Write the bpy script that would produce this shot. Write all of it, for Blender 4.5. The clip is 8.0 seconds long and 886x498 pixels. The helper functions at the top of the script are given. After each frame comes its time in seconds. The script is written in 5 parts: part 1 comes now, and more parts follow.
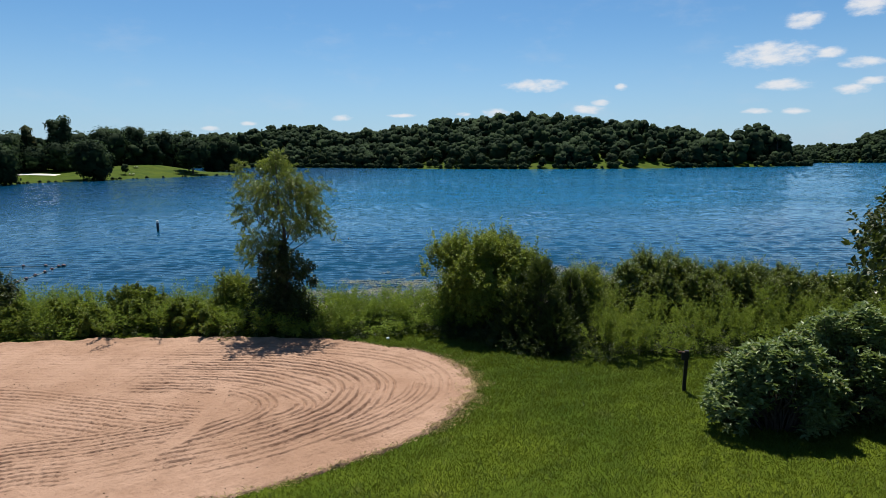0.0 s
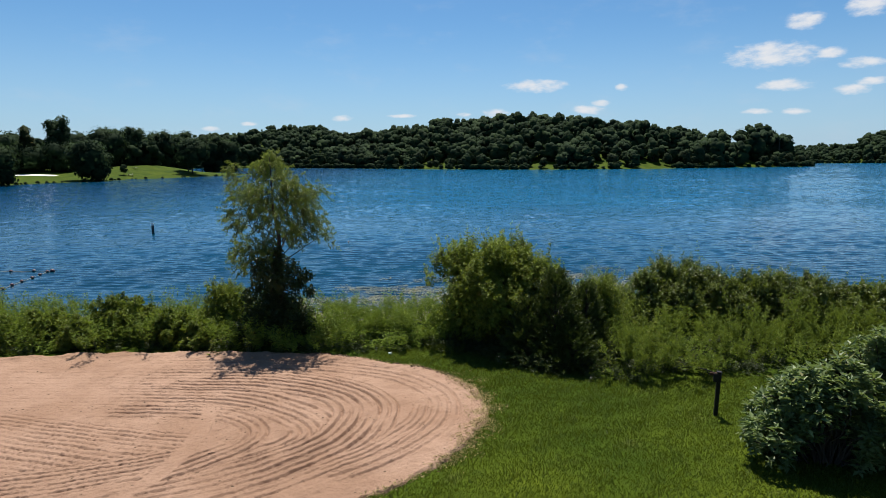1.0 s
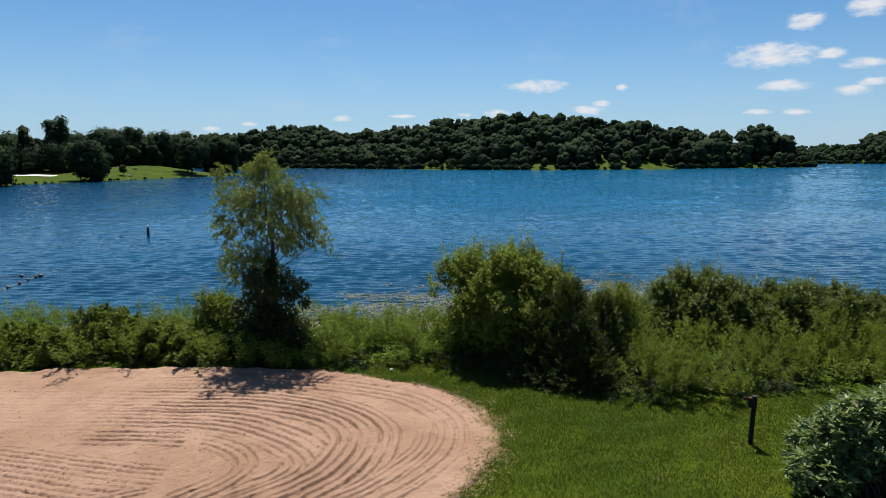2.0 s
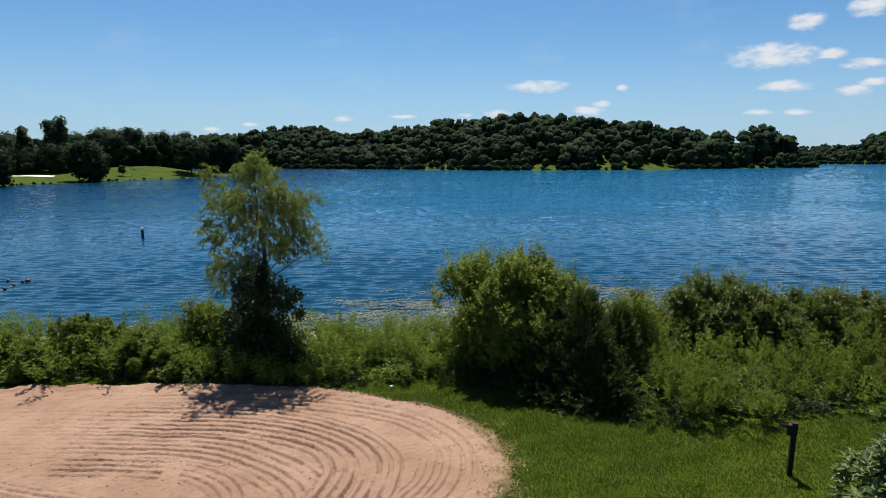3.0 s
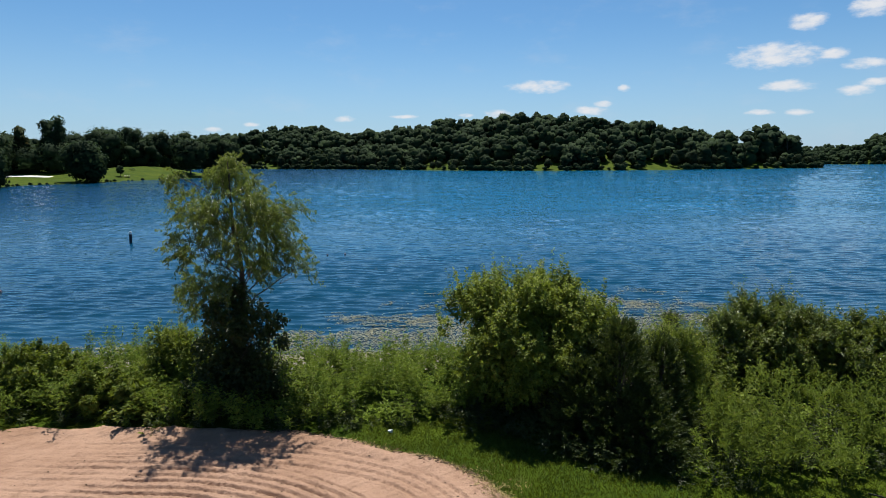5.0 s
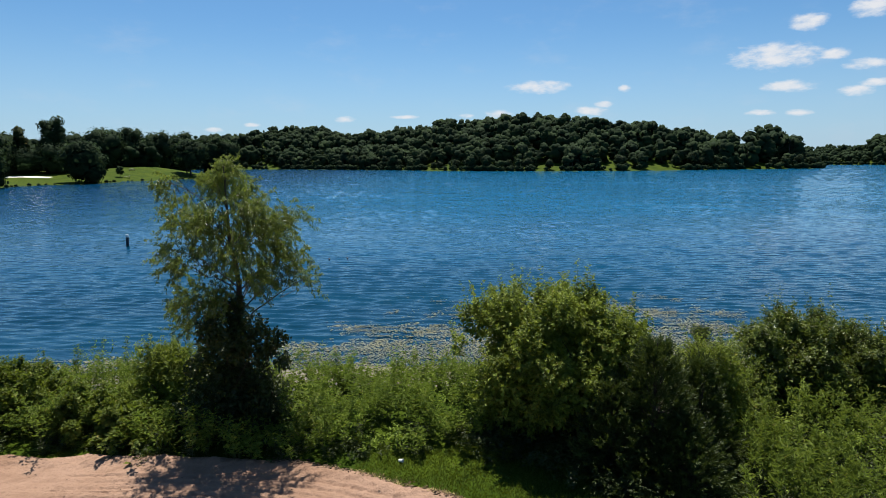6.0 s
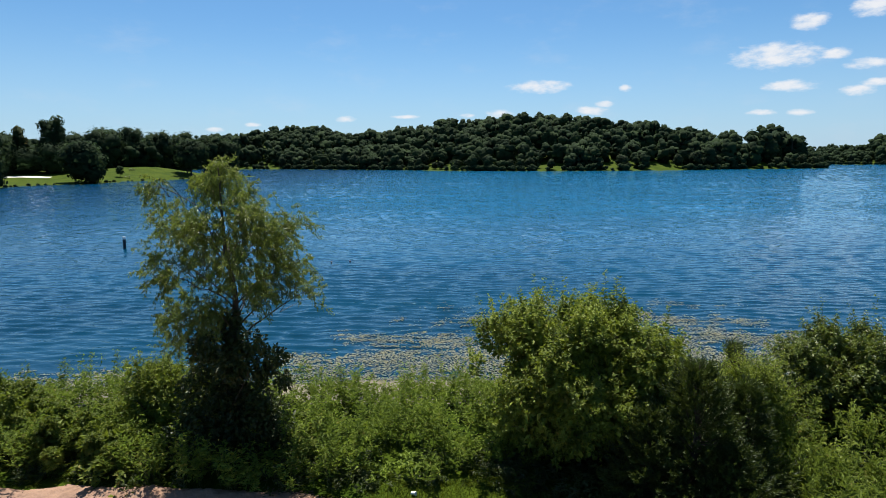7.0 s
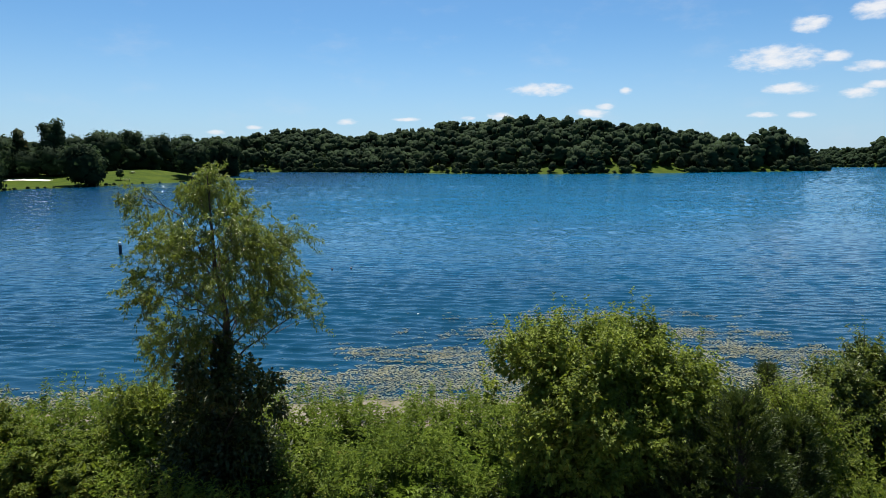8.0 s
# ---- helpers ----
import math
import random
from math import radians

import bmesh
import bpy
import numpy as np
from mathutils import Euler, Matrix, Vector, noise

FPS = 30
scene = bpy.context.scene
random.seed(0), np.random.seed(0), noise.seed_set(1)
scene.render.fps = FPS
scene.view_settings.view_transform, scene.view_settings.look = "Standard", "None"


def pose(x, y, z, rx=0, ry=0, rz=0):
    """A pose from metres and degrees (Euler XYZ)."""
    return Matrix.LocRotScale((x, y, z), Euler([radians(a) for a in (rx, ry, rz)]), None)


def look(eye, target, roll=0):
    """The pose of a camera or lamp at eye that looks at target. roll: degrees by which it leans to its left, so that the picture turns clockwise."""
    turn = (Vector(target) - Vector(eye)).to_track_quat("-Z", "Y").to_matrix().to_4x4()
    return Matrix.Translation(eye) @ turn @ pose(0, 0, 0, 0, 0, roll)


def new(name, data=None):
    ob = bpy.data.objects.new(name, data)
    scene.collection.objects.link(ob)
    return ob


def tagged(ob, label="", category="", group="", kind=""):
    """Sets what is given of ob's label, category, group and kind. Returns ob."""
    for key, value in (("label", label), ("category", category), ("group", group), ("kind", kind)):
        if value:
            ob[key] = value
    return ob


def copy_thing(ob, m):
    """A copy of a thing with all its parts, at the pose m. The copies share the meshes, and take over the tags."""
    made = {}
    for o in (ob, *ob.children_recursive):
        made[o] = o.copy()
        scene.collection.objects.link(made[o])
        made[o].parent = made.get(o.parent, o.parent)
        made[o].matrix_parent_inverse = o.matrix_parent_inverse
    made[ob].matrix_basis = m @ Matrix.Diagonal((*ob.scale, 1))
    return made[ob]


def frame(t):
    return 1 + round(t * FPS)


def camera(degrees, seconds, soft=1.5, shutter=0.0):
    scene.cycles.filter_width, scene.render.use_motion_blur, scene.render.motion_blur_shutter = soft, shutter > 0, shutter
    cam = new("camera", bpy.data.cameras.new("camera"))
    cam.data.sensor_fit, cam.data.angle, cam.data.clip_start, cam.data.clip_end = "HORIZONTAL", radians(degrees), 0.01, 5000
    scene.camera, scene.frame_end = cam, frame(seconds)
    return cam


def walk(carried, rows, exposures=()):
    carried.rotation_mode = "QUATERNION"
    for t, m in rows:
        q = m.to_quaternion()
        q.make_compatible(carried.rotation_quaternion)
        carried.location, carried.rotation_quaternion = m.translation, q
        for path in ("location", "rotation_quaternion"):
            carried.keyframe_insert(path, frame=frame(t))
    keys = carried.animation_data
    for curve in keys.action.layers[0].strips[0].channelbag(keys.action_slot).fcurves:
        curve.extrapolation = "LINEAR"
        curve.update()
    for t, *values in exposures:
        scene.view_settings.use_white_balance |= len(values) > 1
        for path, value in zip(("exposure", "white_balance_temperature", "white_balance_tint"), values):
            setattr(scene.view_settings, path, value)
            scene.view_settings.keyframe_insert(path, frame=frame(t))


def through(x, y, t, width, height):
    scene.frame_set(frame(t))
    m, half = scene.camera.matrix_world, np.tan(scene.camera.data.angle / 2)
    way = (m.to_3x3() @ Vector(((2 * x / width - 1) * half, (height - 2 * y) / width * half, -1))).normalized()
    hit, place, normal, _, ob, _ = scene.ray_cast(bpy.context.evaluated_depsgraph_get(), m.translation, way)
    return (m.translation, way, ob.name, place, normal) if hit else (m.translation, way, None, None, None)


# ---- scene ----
cam = camera(72.2, 8.0, soft=0.8)
METRES, EYE, TILT, LEAN, TURN = 10.95, 6.8, -8.5, 0.35, 0.0
ROWS = [
    (0.0, 0.0, 0.0, 0.0, 0.0, 0.0, 0.0),
    (0.5, -0.0092, 0.0682, 0.0125, 0.01, 0.02, -0.01),
    (1.0, -0.0182, 0.1352, 0.0243, 0.03, 0.03, -0.0),
    (1.5, -0.0254, 0.1999, 0.0373, 0.05, 0.04, -0.03),
    (3.0, -0.0422, 0.3865, 0.0666, 0.12, 0.09, -0.05),
    (3.5, -0.0434, 0.4488, 0.0754, 0.14, 0.1, -0.06),
    (4.0, -0.0449, 0.5096, 0.0877, 0.16, 0.09, -0.07),
    (4.5, -0.0478, 0.5703, 0.0987, 0.2, 0.09, -0.07),
    (6.0, -0.0891, 0.7477, 0.1342, 0.28, 0.13, -0.07),
    (6.5, -0.1052, 0.8049, 0.1447, 0.31, 0.11, -0.09),
    (7.0, -0.1194, 0.8622, 0.1546, 0.35, 0.11, -0.08),
    (7.5, -0.1302, 0.918, 0.166, 0.38, 0.1, -0.08),
    (8.0, -0.139, 0.9706, 0.1786, 0.43, 0.35, -0.08),
]
walk(cam, [(t, pose(0, 0, EYE, TILT, LEAN, TURN) @ pose(METRES * x, METRES * y, METRES * z, 90 + pitch, roll, yaw)) for t, x, y, z, yaw, pitch, roll in ROWS],
     exposures=[(0.0, 0.86), (5.7, 0.86), (6.0, 0.89), (6.5, 0.98), (8.0, 1.01)])

# ---- world, sun ----
SUN_AZ, SUN_EL = -8.0, 65.0   # degrees: clockwise from +y, above the horizon
CLOUDS = [  # azimuth, elevation, half width, half height in degrees
    (27.6, 8.05, 3.8, 1.0), (29.8, 10.45, 1.6, 0.65), (33.9, 11.0, 1.6, 0.8), (8.6, 6.47, 3.2, 0.55), (16.0, 6.06, 0.6, 0.32),
    (28.7, 5.67, 2.3, 0.5), (33.3, 5.08, 1.4, 0.4), (34.6, 5.57, 1.5, 0.3), (29.6, 3.6, 1.1, 0.27), (26.8, 3.67, 1.3, 0.25),
    (33.7, 7.0, 1.7, 0.4), (31.7, 7.9, 1.3, 0.4), (5.0, 4.09, 1.5, 0.35), (13.1, 4.24, 1.7, 0.4), (14.2, 4.76, 1.0, 0.3),
    (-9.2, 3.64, 1.1, 0.3), (-17.4, 3.13, 0.9, 0.2), (-20.5, 2.66, 0.9, 0.22), (-3.8, 3.9, 1.4, 0.18), (1.9, 3.97, 0.8, 0.22)]


class Net:
    """A small writer of shader nodes."""

    def __init__(self, tree):
        self.tree = tree
        tree.nodes.clear()

    def add(self, kind, operation=""):
        node = self.tree.nodes.new(kind)
        if operation:
            node.operation = operation
        return node

    def link(self, a, b):
        self.tree.links.new(a, b)

    def put(self, socket, value):
        if isinstance(value, bpy.types.NodeSocket):
            self.link(value, socket)
        elif isinstance(value, (tuple, list)) and len(value) == 3 and socket.type == "RGBA":
            socket.default_value = (*value, 1)
        else:
            socket.default_value = value

    def math(self, op, a, b=0.0, c=0.0):
        node = self.add("ShaderNodeMath", operation=op)
        for socket, value in zip(node.inputs, (a, b, c)):
            self.put(socket, value)
        return node.outputs[0]

    def noise(self, vector, scale, detail=3.0, rough=0.55):
        node = self.add("ShaderNodeTexNoise")
        if vector is not None:
            self.link(vector, node.inputs["Vector"])
        node.inputs["Scale"].default_value, node.inputs["Detail"].default_value = scale, detail
        node.inputs["Roughness"].default_value = rough
        return node.outputs["Fac"]

    def step(self, value, low, high, out_low=0.0, out_high=1.0):
        node = self.add("ShaderNodeMapRange")
        node.interpolation_type = "SMOOTHSTEP"
        for socket, v in zip(node.inputs[:5], (value, low, high, out_low, out_high)):
            self.put(socket, v)
        return node.outputs[0]

    def mix(self, fac, a, b, blend="MIX"):
        node = self.add("ShaderNodeMix")
        node.data_type, node.blend_type = "RGBA", blend
        for index, value in ((0, fac), (6, a), (7, b)):
            self.put(node.inputs[index], value)
        return node.outputs[2]

    def place(self, scale=(1, 1, 1), turn=0.0):
        """The object's own coordinates, scaled and turned about z."""
        where = self.add("ShaderNodeTexCoord").outputs["Object"]
        node = self.add("ShaderNodeMapping")
        self.link(where, node.inputs["Vector"])
        node.inputs["Scale"].default_value, node.inputs["Rotation"].default_value = scale, (0, 0, radians(turn))
        return node.outputs[0]

    def bump(self, height, strength, distance, normal=None):
        node = self.add("ShaderNodeBump")
        self.put(node.inputs["Height"], height)
        self.put(node.inputs["Strength"], strength)
        node.inputs["Distance"].default_value = distance
        if normal is not None:
            self.link(normal, node.inputs["Normal"])
        return node.outputs[0]


world = bpy.data.worlds.new("sky")
scene.world = world
world.use_nodes = True
n = Net(world.node_tree)
sky = n.add("ShaderNodeTexSky")
sky.sky_type, sky.sun_disc, sky.sun_elevation, sky.sun_rotation = "NISHITA", False, radians(SUN_EL), radians(SUN_AZ)
sky.altitude, sky.air_density, sky.dust_density, sky.ozone_density = 250.0, 1.0, 0.5, 2.0
way = n.add("ShaderNodeTexCoord").outputs["Generated"]
split = n.add("ShaderNodeSeparateXYZ")
n.link(way, split.inputs[0])
dx, dy, dz = split.outputs
azimuth = n.math("MULTIPLY", n.math("ARCTAN2", dx, dy), 57.2958)
height = n.math("MULTIPLY", n.math("ARCSINE", dz), 57.2958)
flat = n.add("ShaderNodeCombineXYZ")
n.link(azimuth, flat.inputs[0])
n.link(n.math("MULTIPLY", height, 2.2), flat.inputs[1])
puff = n.noise(flat.outputs[0], 0.75, 6.0, 0.58)
cover = None
for az, el, wide, high in CLOUDS:
    u = n.math("DIVIDE", n.math("SUBTRACT", azimuth, az), wide * 1.02)
    v = n.math("DIVIDE", n.math("SUBTRACT", height, el), high * 1.2)
    near = n.math("SUBTRACT", 1.0, n.math("ADD", n.math("MULTIPLY", u, u), n.math("MULTIPLY", v, v)))
    cover = near if cover is None else n.math("MAXIMUM", cover, near)
cover = n.math("ADD", cover, n.math("MULTIPLY", n.math("SUBTRACT", puff, 0.47), 2.3))
cover = n.step(cover, 0.1, 1.35, 0.0, 0.97)
wisp = n.step(n.noise(flat.outputs[0], 0.16, 5.0, 0.6), 0.5, 0.85, 0.0, 0.22)
SKY_TINT = (0.608, 0.935, 1.160)
blue = n.mix(1.0, sky.outputs[0], SKY_TINT, "MULTIPLY")
haze = n.step(height, -4.0, 13.0, 0.78, 0.0)
blue = n.mix(haze, blue, (4.96, 6.55, 8.89))
cloudy = n.mix(wisp, blue, (6.55, 7.11, 8.04))
cloudy = n.mix(cover, cloudy, (8.60, 8.79, 9.17))
back = n.add("ShaderNodeBackground")
n.link(cloudy, back.inputs["Color"])
back.inputs["Strength"].default_value = 0.05
n.link(back.outputs[0], n.add("ShaderNodeOutputWorld").inputs[0])

sun = new("sun", bpy.data.lights.new("sun", "SUN"))
sun.data.energy, sun.data.angle, sun.data.color = 5.0, radians(0.53), (1.0, 0.94, 0.84)
a, e = radians(SUN_AZ), radians(SUN_EL)
sun.matrix_world = look((0, 0, 60), (-math.sin(a) * math.cos(e) * 10, -math.cos(a) * math.cos(e) * 10, 60 - math.sin(e) * 10))


# ---- materials ----
def material(name):
    m = bpy.data.materials.new(name)
    m.use_nodes = True
    return m, Net(m.node_tree)


def finish(n, shader):
    n.link(shader, n.add("ShaderNodeOutputMaterial").inputs[0])


def surface(n, colour, rough=0.8, normal=None, metal=0.0, specular=0.5, ior=1.45):
    p = n.add("ShaderNodeBsdfPrincipled")
    n.put(p.inputs["Base Color"], colour)
    n.put(p.inputs["Roughness"], rough)
    p.inputs["Metallic"].default_value, p.inputs["IOR"].default_value = metal, ior
    p.inputs["Specular IOR Level"].default_value = specular
    if normal is not None:
        n.link(normal, p.inputs["Normal"])
    return p.outputs[0]


def leaf_material(name, dark, light, through=(0.25, 0.4, 0.05), share=0.35, rough=0.5, patch=0.4, specular=0.35, single=0.6, withered=0.6, lawn_tint=False):
    """Leaves: each leaf its own green, patches of lighter growth, sunlight coming through."""
    m, n = material(name)
    each = n.add("ShaderNodeNewGeometry").outputs["Random Per Island"]
    clump = n.step(n.noise(n.place(), patch, 3.0), 0.38, 0.64)
    fac = n.math("ADD", n.math("MULTIPLY", each, single), n.math("MULTIPLY", clump, 1 - single))
    colour = n.mix(fac, dark, light)
    odd = n.step(each, 0.965, 0.975)
    colour = n.mix(n.math("MULTIPLY", odd, withered), colour, (0.16, 0.12, 0.03))
    if lawn_tint:
        colour = n.mix(lakeward(n), colour, n.mix(1.0, colour, LAWN_TINT, "MULTIPLY"))
    glow = n.add("ShaderNodeBsdfTranslucent")
    n.link(n.mix(0.65, colour, through, "MIX"), glow.inputs["Color"])
    both = n.add("ShaderNodeMixShader")
    both.inputs[0].default_value = share
    n.link(surface(n, colour, rough, specular=specular), both.inputs[1])
    n.link(glow.outputs[0], both.inputs[2])
    finish(n, both.outputs[0])
    return m


def plain(name, colour, rough=0.7, metal=0.0, vary=0.25, scale=8.0):
    """A painted or raw surface with uneven tone and a fine relief."""
    m, n = material(name)
    where = n.place()
    tone = n.math("MULTIPLY", n.math("SUBTRACT", n.noise(where, scale, 5.0), 0.5), vary * 2)
    tone = n.math("ADD", 1.0, tone)
    mixed = n.add("ShaderNodeVectorMath", operation="SCALE")
    mixed.inputs[0].default_value = colour
    n.link(tone, mixed.inputs["Scale"])
    finish(n, surface(n, mixed.outputs[0], rough, n.bump(n.noise(where, scale * 6, 4.0), 0.3, 0.01), metal))
    return m


LAWN_TINT = (0.64, 0.74, 0.72)


def lakeward(n):
    """How much of the darker tint the grass takes: more towards the lake, unevenly."""
    split = n.add("ShaderNodeSeparateXYZ")
    n.link(n.place(), split.inputs[0])
    return n.step(n.math("ADD", split.outputs[1], n.math("MULTIPLY", n.noise(n.place(), 0.3, 3.0), 5.0)), 12.0, 18.5)


def grass_ground():
    m, n = material("mown_grass")
    where = n.place()
    broad, fine, grain = n.noise(where, 0.22, 4.0), n.noise(where, 2.3, 4.0), n.noise(where, 13.0, 5.0, 0.75)
    colour = n.mix(n.step(broad, 0.35, 0.65), (0.037, 0.062, 0.004), (0.070, 0.092, 0.006))
    colour = n.mix(n.step(fine, 0.42, 0.7, 0.0, 0.55), colour, (0.032, 0.050, 0.004))
    colour = n.mix(n.step(grain, 0.45, 0.75, 0.0, 0.4), colour, (0.099, 0.117, 0.013))
    colour = n.mix(n.step(n.noise(where, 0.9, 5.0), 0.62, 0.75, 0.0, 0.35), colour, (0.100, 0.082, 0.035))
    colour = n.mix(lakeward(n), colour, n.mix(1.0, colour, LAWN_TINT, "MULTIPLY"))
    finish(n, surface(n, colour, 0.85, n.bump(grain, 0.9, 0.05), specular=0.05))
    return m


def sand_surface():
    m, n = material("raked_sand")
    where = n.place()
    broad, patch, grain = n.noise(where, 0.35, 4.0), n.noise(where, 2.6, 5.0), n.noise(where, 60.0, 5.0, 0.7)
    colour = n.mix(n.step(broad, 0.35, 0.65), (0.229, 0.140, 0.095), (0.284, 0.183, 0.131))
    colour = n.mix(n.step(patch, 0.45, 0.72, 0.0, 0.5), colour, (0.190, 0.113, 0.076))
    colour = n.mix(n.step(grain, 0.5, 0.75, 0.0, 0.45), colour, (0.141, 0.095, 0.065))
    relief = n.math("ADD", n.math("MULTIPLY", grain, 0.4), n.noise(where, 11.0, 4.0))
    finish(n, surface(n, colour, 0.95, n.bump(relief, 0.9, 0.05), specular=0.15))
    return m


def lake_surface():
    m, n = material("lake_water")
    split = n.add("ShaderNodeSeparateXYZ")  # the wind gets hold of the lake away from the sheltered beach, and the body colour brightens
    n.link(n.place(), split.inputs[0])
    open_lake = n.step(split.outputs[1], 42.0, 130.0, 0.02, 0.9)
    normal = n.bump(n.noise(n.place((1.05, 2.7, 1), 4), 1.0, 2.5, 0.6), n.step(split.outputs[1], 28.5, 40.0, 0.35, 1.0), 0.062)
    normal = n.bump(n.noise(n.place((0.85, 0.9, 1), -3), 1.0, 3.0, 0.6), open_lake, 0.62, normal)
    normal = n.bump(n.noise(n.place((0.16, 0.14, 1), 2), 1.0, 2.0, 0.5), open_lake, 1.1, normal)
    # Body colour brightens with distance, painting the sky's reflected blue into the far water.
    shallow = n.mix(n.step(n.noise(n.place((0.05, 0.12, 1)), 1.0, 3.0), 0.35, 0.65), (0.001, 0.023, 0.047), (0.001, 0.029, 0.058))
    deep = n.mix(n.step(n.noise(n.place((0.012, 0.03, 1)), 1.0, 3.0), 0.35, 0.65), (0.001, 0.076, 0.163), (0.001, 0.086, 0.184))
    # Darker towards the left, painting in the dark reflection by the point.
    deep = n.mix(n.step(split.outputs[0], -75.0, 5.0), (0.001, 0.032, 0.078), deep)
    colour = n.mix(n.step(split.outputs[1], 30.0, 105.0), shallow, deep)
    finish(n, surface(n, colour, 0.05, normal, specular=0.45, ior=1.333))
    return m


GRASS, SAND, LAKE = grass_ground(), sand_surface(), lake_surface()
BLADE = leaf_material("grass_blades", (0.029, 0.058, 0.004), (0.098, 0.122, 0.01), (0.18, 0.225, 0.014), 0.25, 0.6, 0.5, lawn_tint=True)
WEED = leaf_material("weed_leaves", (0.032, 0.058, 0.008), (0.181, 0.244, 0.034), (0.224, 0.314, 0.028), 0.28, 0.65, 0.9, 0.18)
PALE_WEED = leaf_material("pale_weed_leaves", (0.039, 0.063, 0.010), (0.186, 0.244, 0.040), (0.233, 0.307, 0.031), 0.28, 0.62, 0.9, 0.2)
BROAD = leaf_material("broad_leaves", (0.033, 0.055, 0.009), (0.160, 0.198, 0.026), (0.23, 0.30, 0.026), 0.27, 0.62, 0.9, 0.22)
BUSH_LEAF = leaf_material("bush_leaves", (0.028, 0.050, 0.010), (0.221, 0.270, 0.039), (0.302, 0.383, 0.032), 0.27, 0.6, 0.9, 0.2)
DULL_LEAF = leaf_material("dull_leaves", (0.026, 0.042, 0.009), (0.155, 0.194, 0.036), (0.206, 0.267, 0.030), 0.26, 0.42, 0.9)
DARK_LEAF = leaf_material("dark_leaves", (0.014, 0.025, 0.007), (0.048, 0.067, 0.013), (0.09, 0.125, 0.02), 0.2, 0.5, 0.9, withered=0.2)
WILLOW_LEAF = leaf_material("willow_leaves", (0.034, 0.06, 0.011), (0.18, 0.225, 0.042), (0.28, 0.35, 0.05), 0.33, 0.45, 0.8)
NEEDLE = leaf_material("cedar_needles", (0.014, 0.027, 0.007), (0.062, 0.087, 0.017), (0.11, 0.155, 0.02), 0.18, 0.55, 1.1, withered=0.1)
SUMAC_LEAF = leaf_material("sumac_leaves", (0.041, 0.076, 0.027), (0.183, 0.237, 0.094), (0.231, 0.315, 0.057), 0.27, 0.5, 0.9, 0.4)
FAR_LEAF = leaf_material("far_tree_leaves", (0.016, 0.033, 0.017), (0.036, 0.061, 0.024), (0.032, 0.054, 0.02), 0.4, 0.85, 0.11, 0.1, 0.35, 0.0)
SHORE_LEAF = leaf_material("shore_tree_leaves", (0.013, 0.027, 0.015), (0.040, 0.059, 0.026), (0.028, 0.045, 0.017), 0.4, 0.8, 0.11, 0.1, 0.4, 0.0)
PINE_LEAF = leaf_material("pine_needles", (0.013, 0.021, 0.007), (0.028, 0.038, 0.011), (0.049, 0.071, 0.013), 0.1, 0.85, 0.05, 0.1)
ALGAE_MAT = leaf_material("floating_algae", (0.078, 0.086, 0.055), (0.195, 0.185, 0.114), (0.143, 0.143, 0.078), 0.1, 0.8, 0.5, 0.1)
BARK = plain("bark", (0.044, 0.034, 0.025), 0.9, 0.0, 0.45, 6.0)
STEM = plain("green_stem", (0.058, 0.071, 0.023), 0.8, 0.0, 0.3, 9.0)
STEEL = plain("weathered_black_steel", (0.016, 0.015, 0.015), 0.6, 0.5, 0.5, 12.0)
RUST = plain("rusted_steel", (0.071, 0.032, 0.017), 0.85, 0.2, 0.5, 15.0)
WHITE = plain("white_plastic", (0.75, 0.76, 0.75), 0.4, 0.0, 0.08, 6.0)
FLOAT_TOP = plain("dull_red_plastic", (0.085, 0.035, 0.040), 0.5, 0.0, 0.15, 6.0)
DARK_PLASTIC = plain("dark_blue_plastic", (0.017, 0.021, 0.035), 0.45, 0.0, 0.2, 6.0)
ROPE = plain("wet_rope", (0.175, 0.163, 0.129), 0.8, 0.0, 0.3, 30.0)
MUD = plain("wet_shore_sand", (0.115, 0.096, 0.062), 0.6, 0.0, 0.35, 2.5)
CONCRETE = plain("pale_concrete", (0.55, 0.53, 0.49), 0.85, 0.0, 0.15, 0.6)
TIMBER = plain("grey_timber", (0.140, 0.117, 0.094), 0.8, 0.0, 0.3, 3.0)
ROOFING = plain("grey_roofing", (0.129, 0.111, 0.094), 0.8, 0.0, 0.2, 2.0)
DEBRIS = plain("dry_debris", (0.075, 0.048, 0.028), 0.95, 0.0, 0.4, 10.0)
STRAW = leaf_material("dry_straw", (0.22, 0.17, 0.075), (0.42, 0.34, 0.16), (0.3, 0.25, 0.1), 0.12, 0.8, 1.0)


# ---- mesh building ----
def mesh_of(name, verts, faces, mat, smooth=False, normals=None):
    """A mesh of triangles from two arrays."""
    verts, faces = np.asarray(verts, np.float32), np.asarray(faces, np.int32)
    me = bpy.data.meshes.new(name)
    me.vertices.add(len(verts))
    me.vertices.foreach_set("co", verts.ravel())
    me.loops.add(faces.size)
    me.loops.foreach_set("vertex_index", faces.ravel())
    me.polygons.add(len(faces))
    me.polygons.foreach_set("loop_start", np.arange(0, faces.size, faces.shape[1], dtype=np.int32))
    me.polygons.foreach_set("use_smooth", np.full(len(faces), smooth))
    me.update(calc_edges=True)
    me.materials.append(mat)
    if normals is not None:  # foliage shaded by the roundness of its clumps
        me.attributes.new("custom_normal", "FLOAT_VECTOR", "POINT").data.foreach_set("vector", np.asarray(normals, np.float32).ravel())
    return me


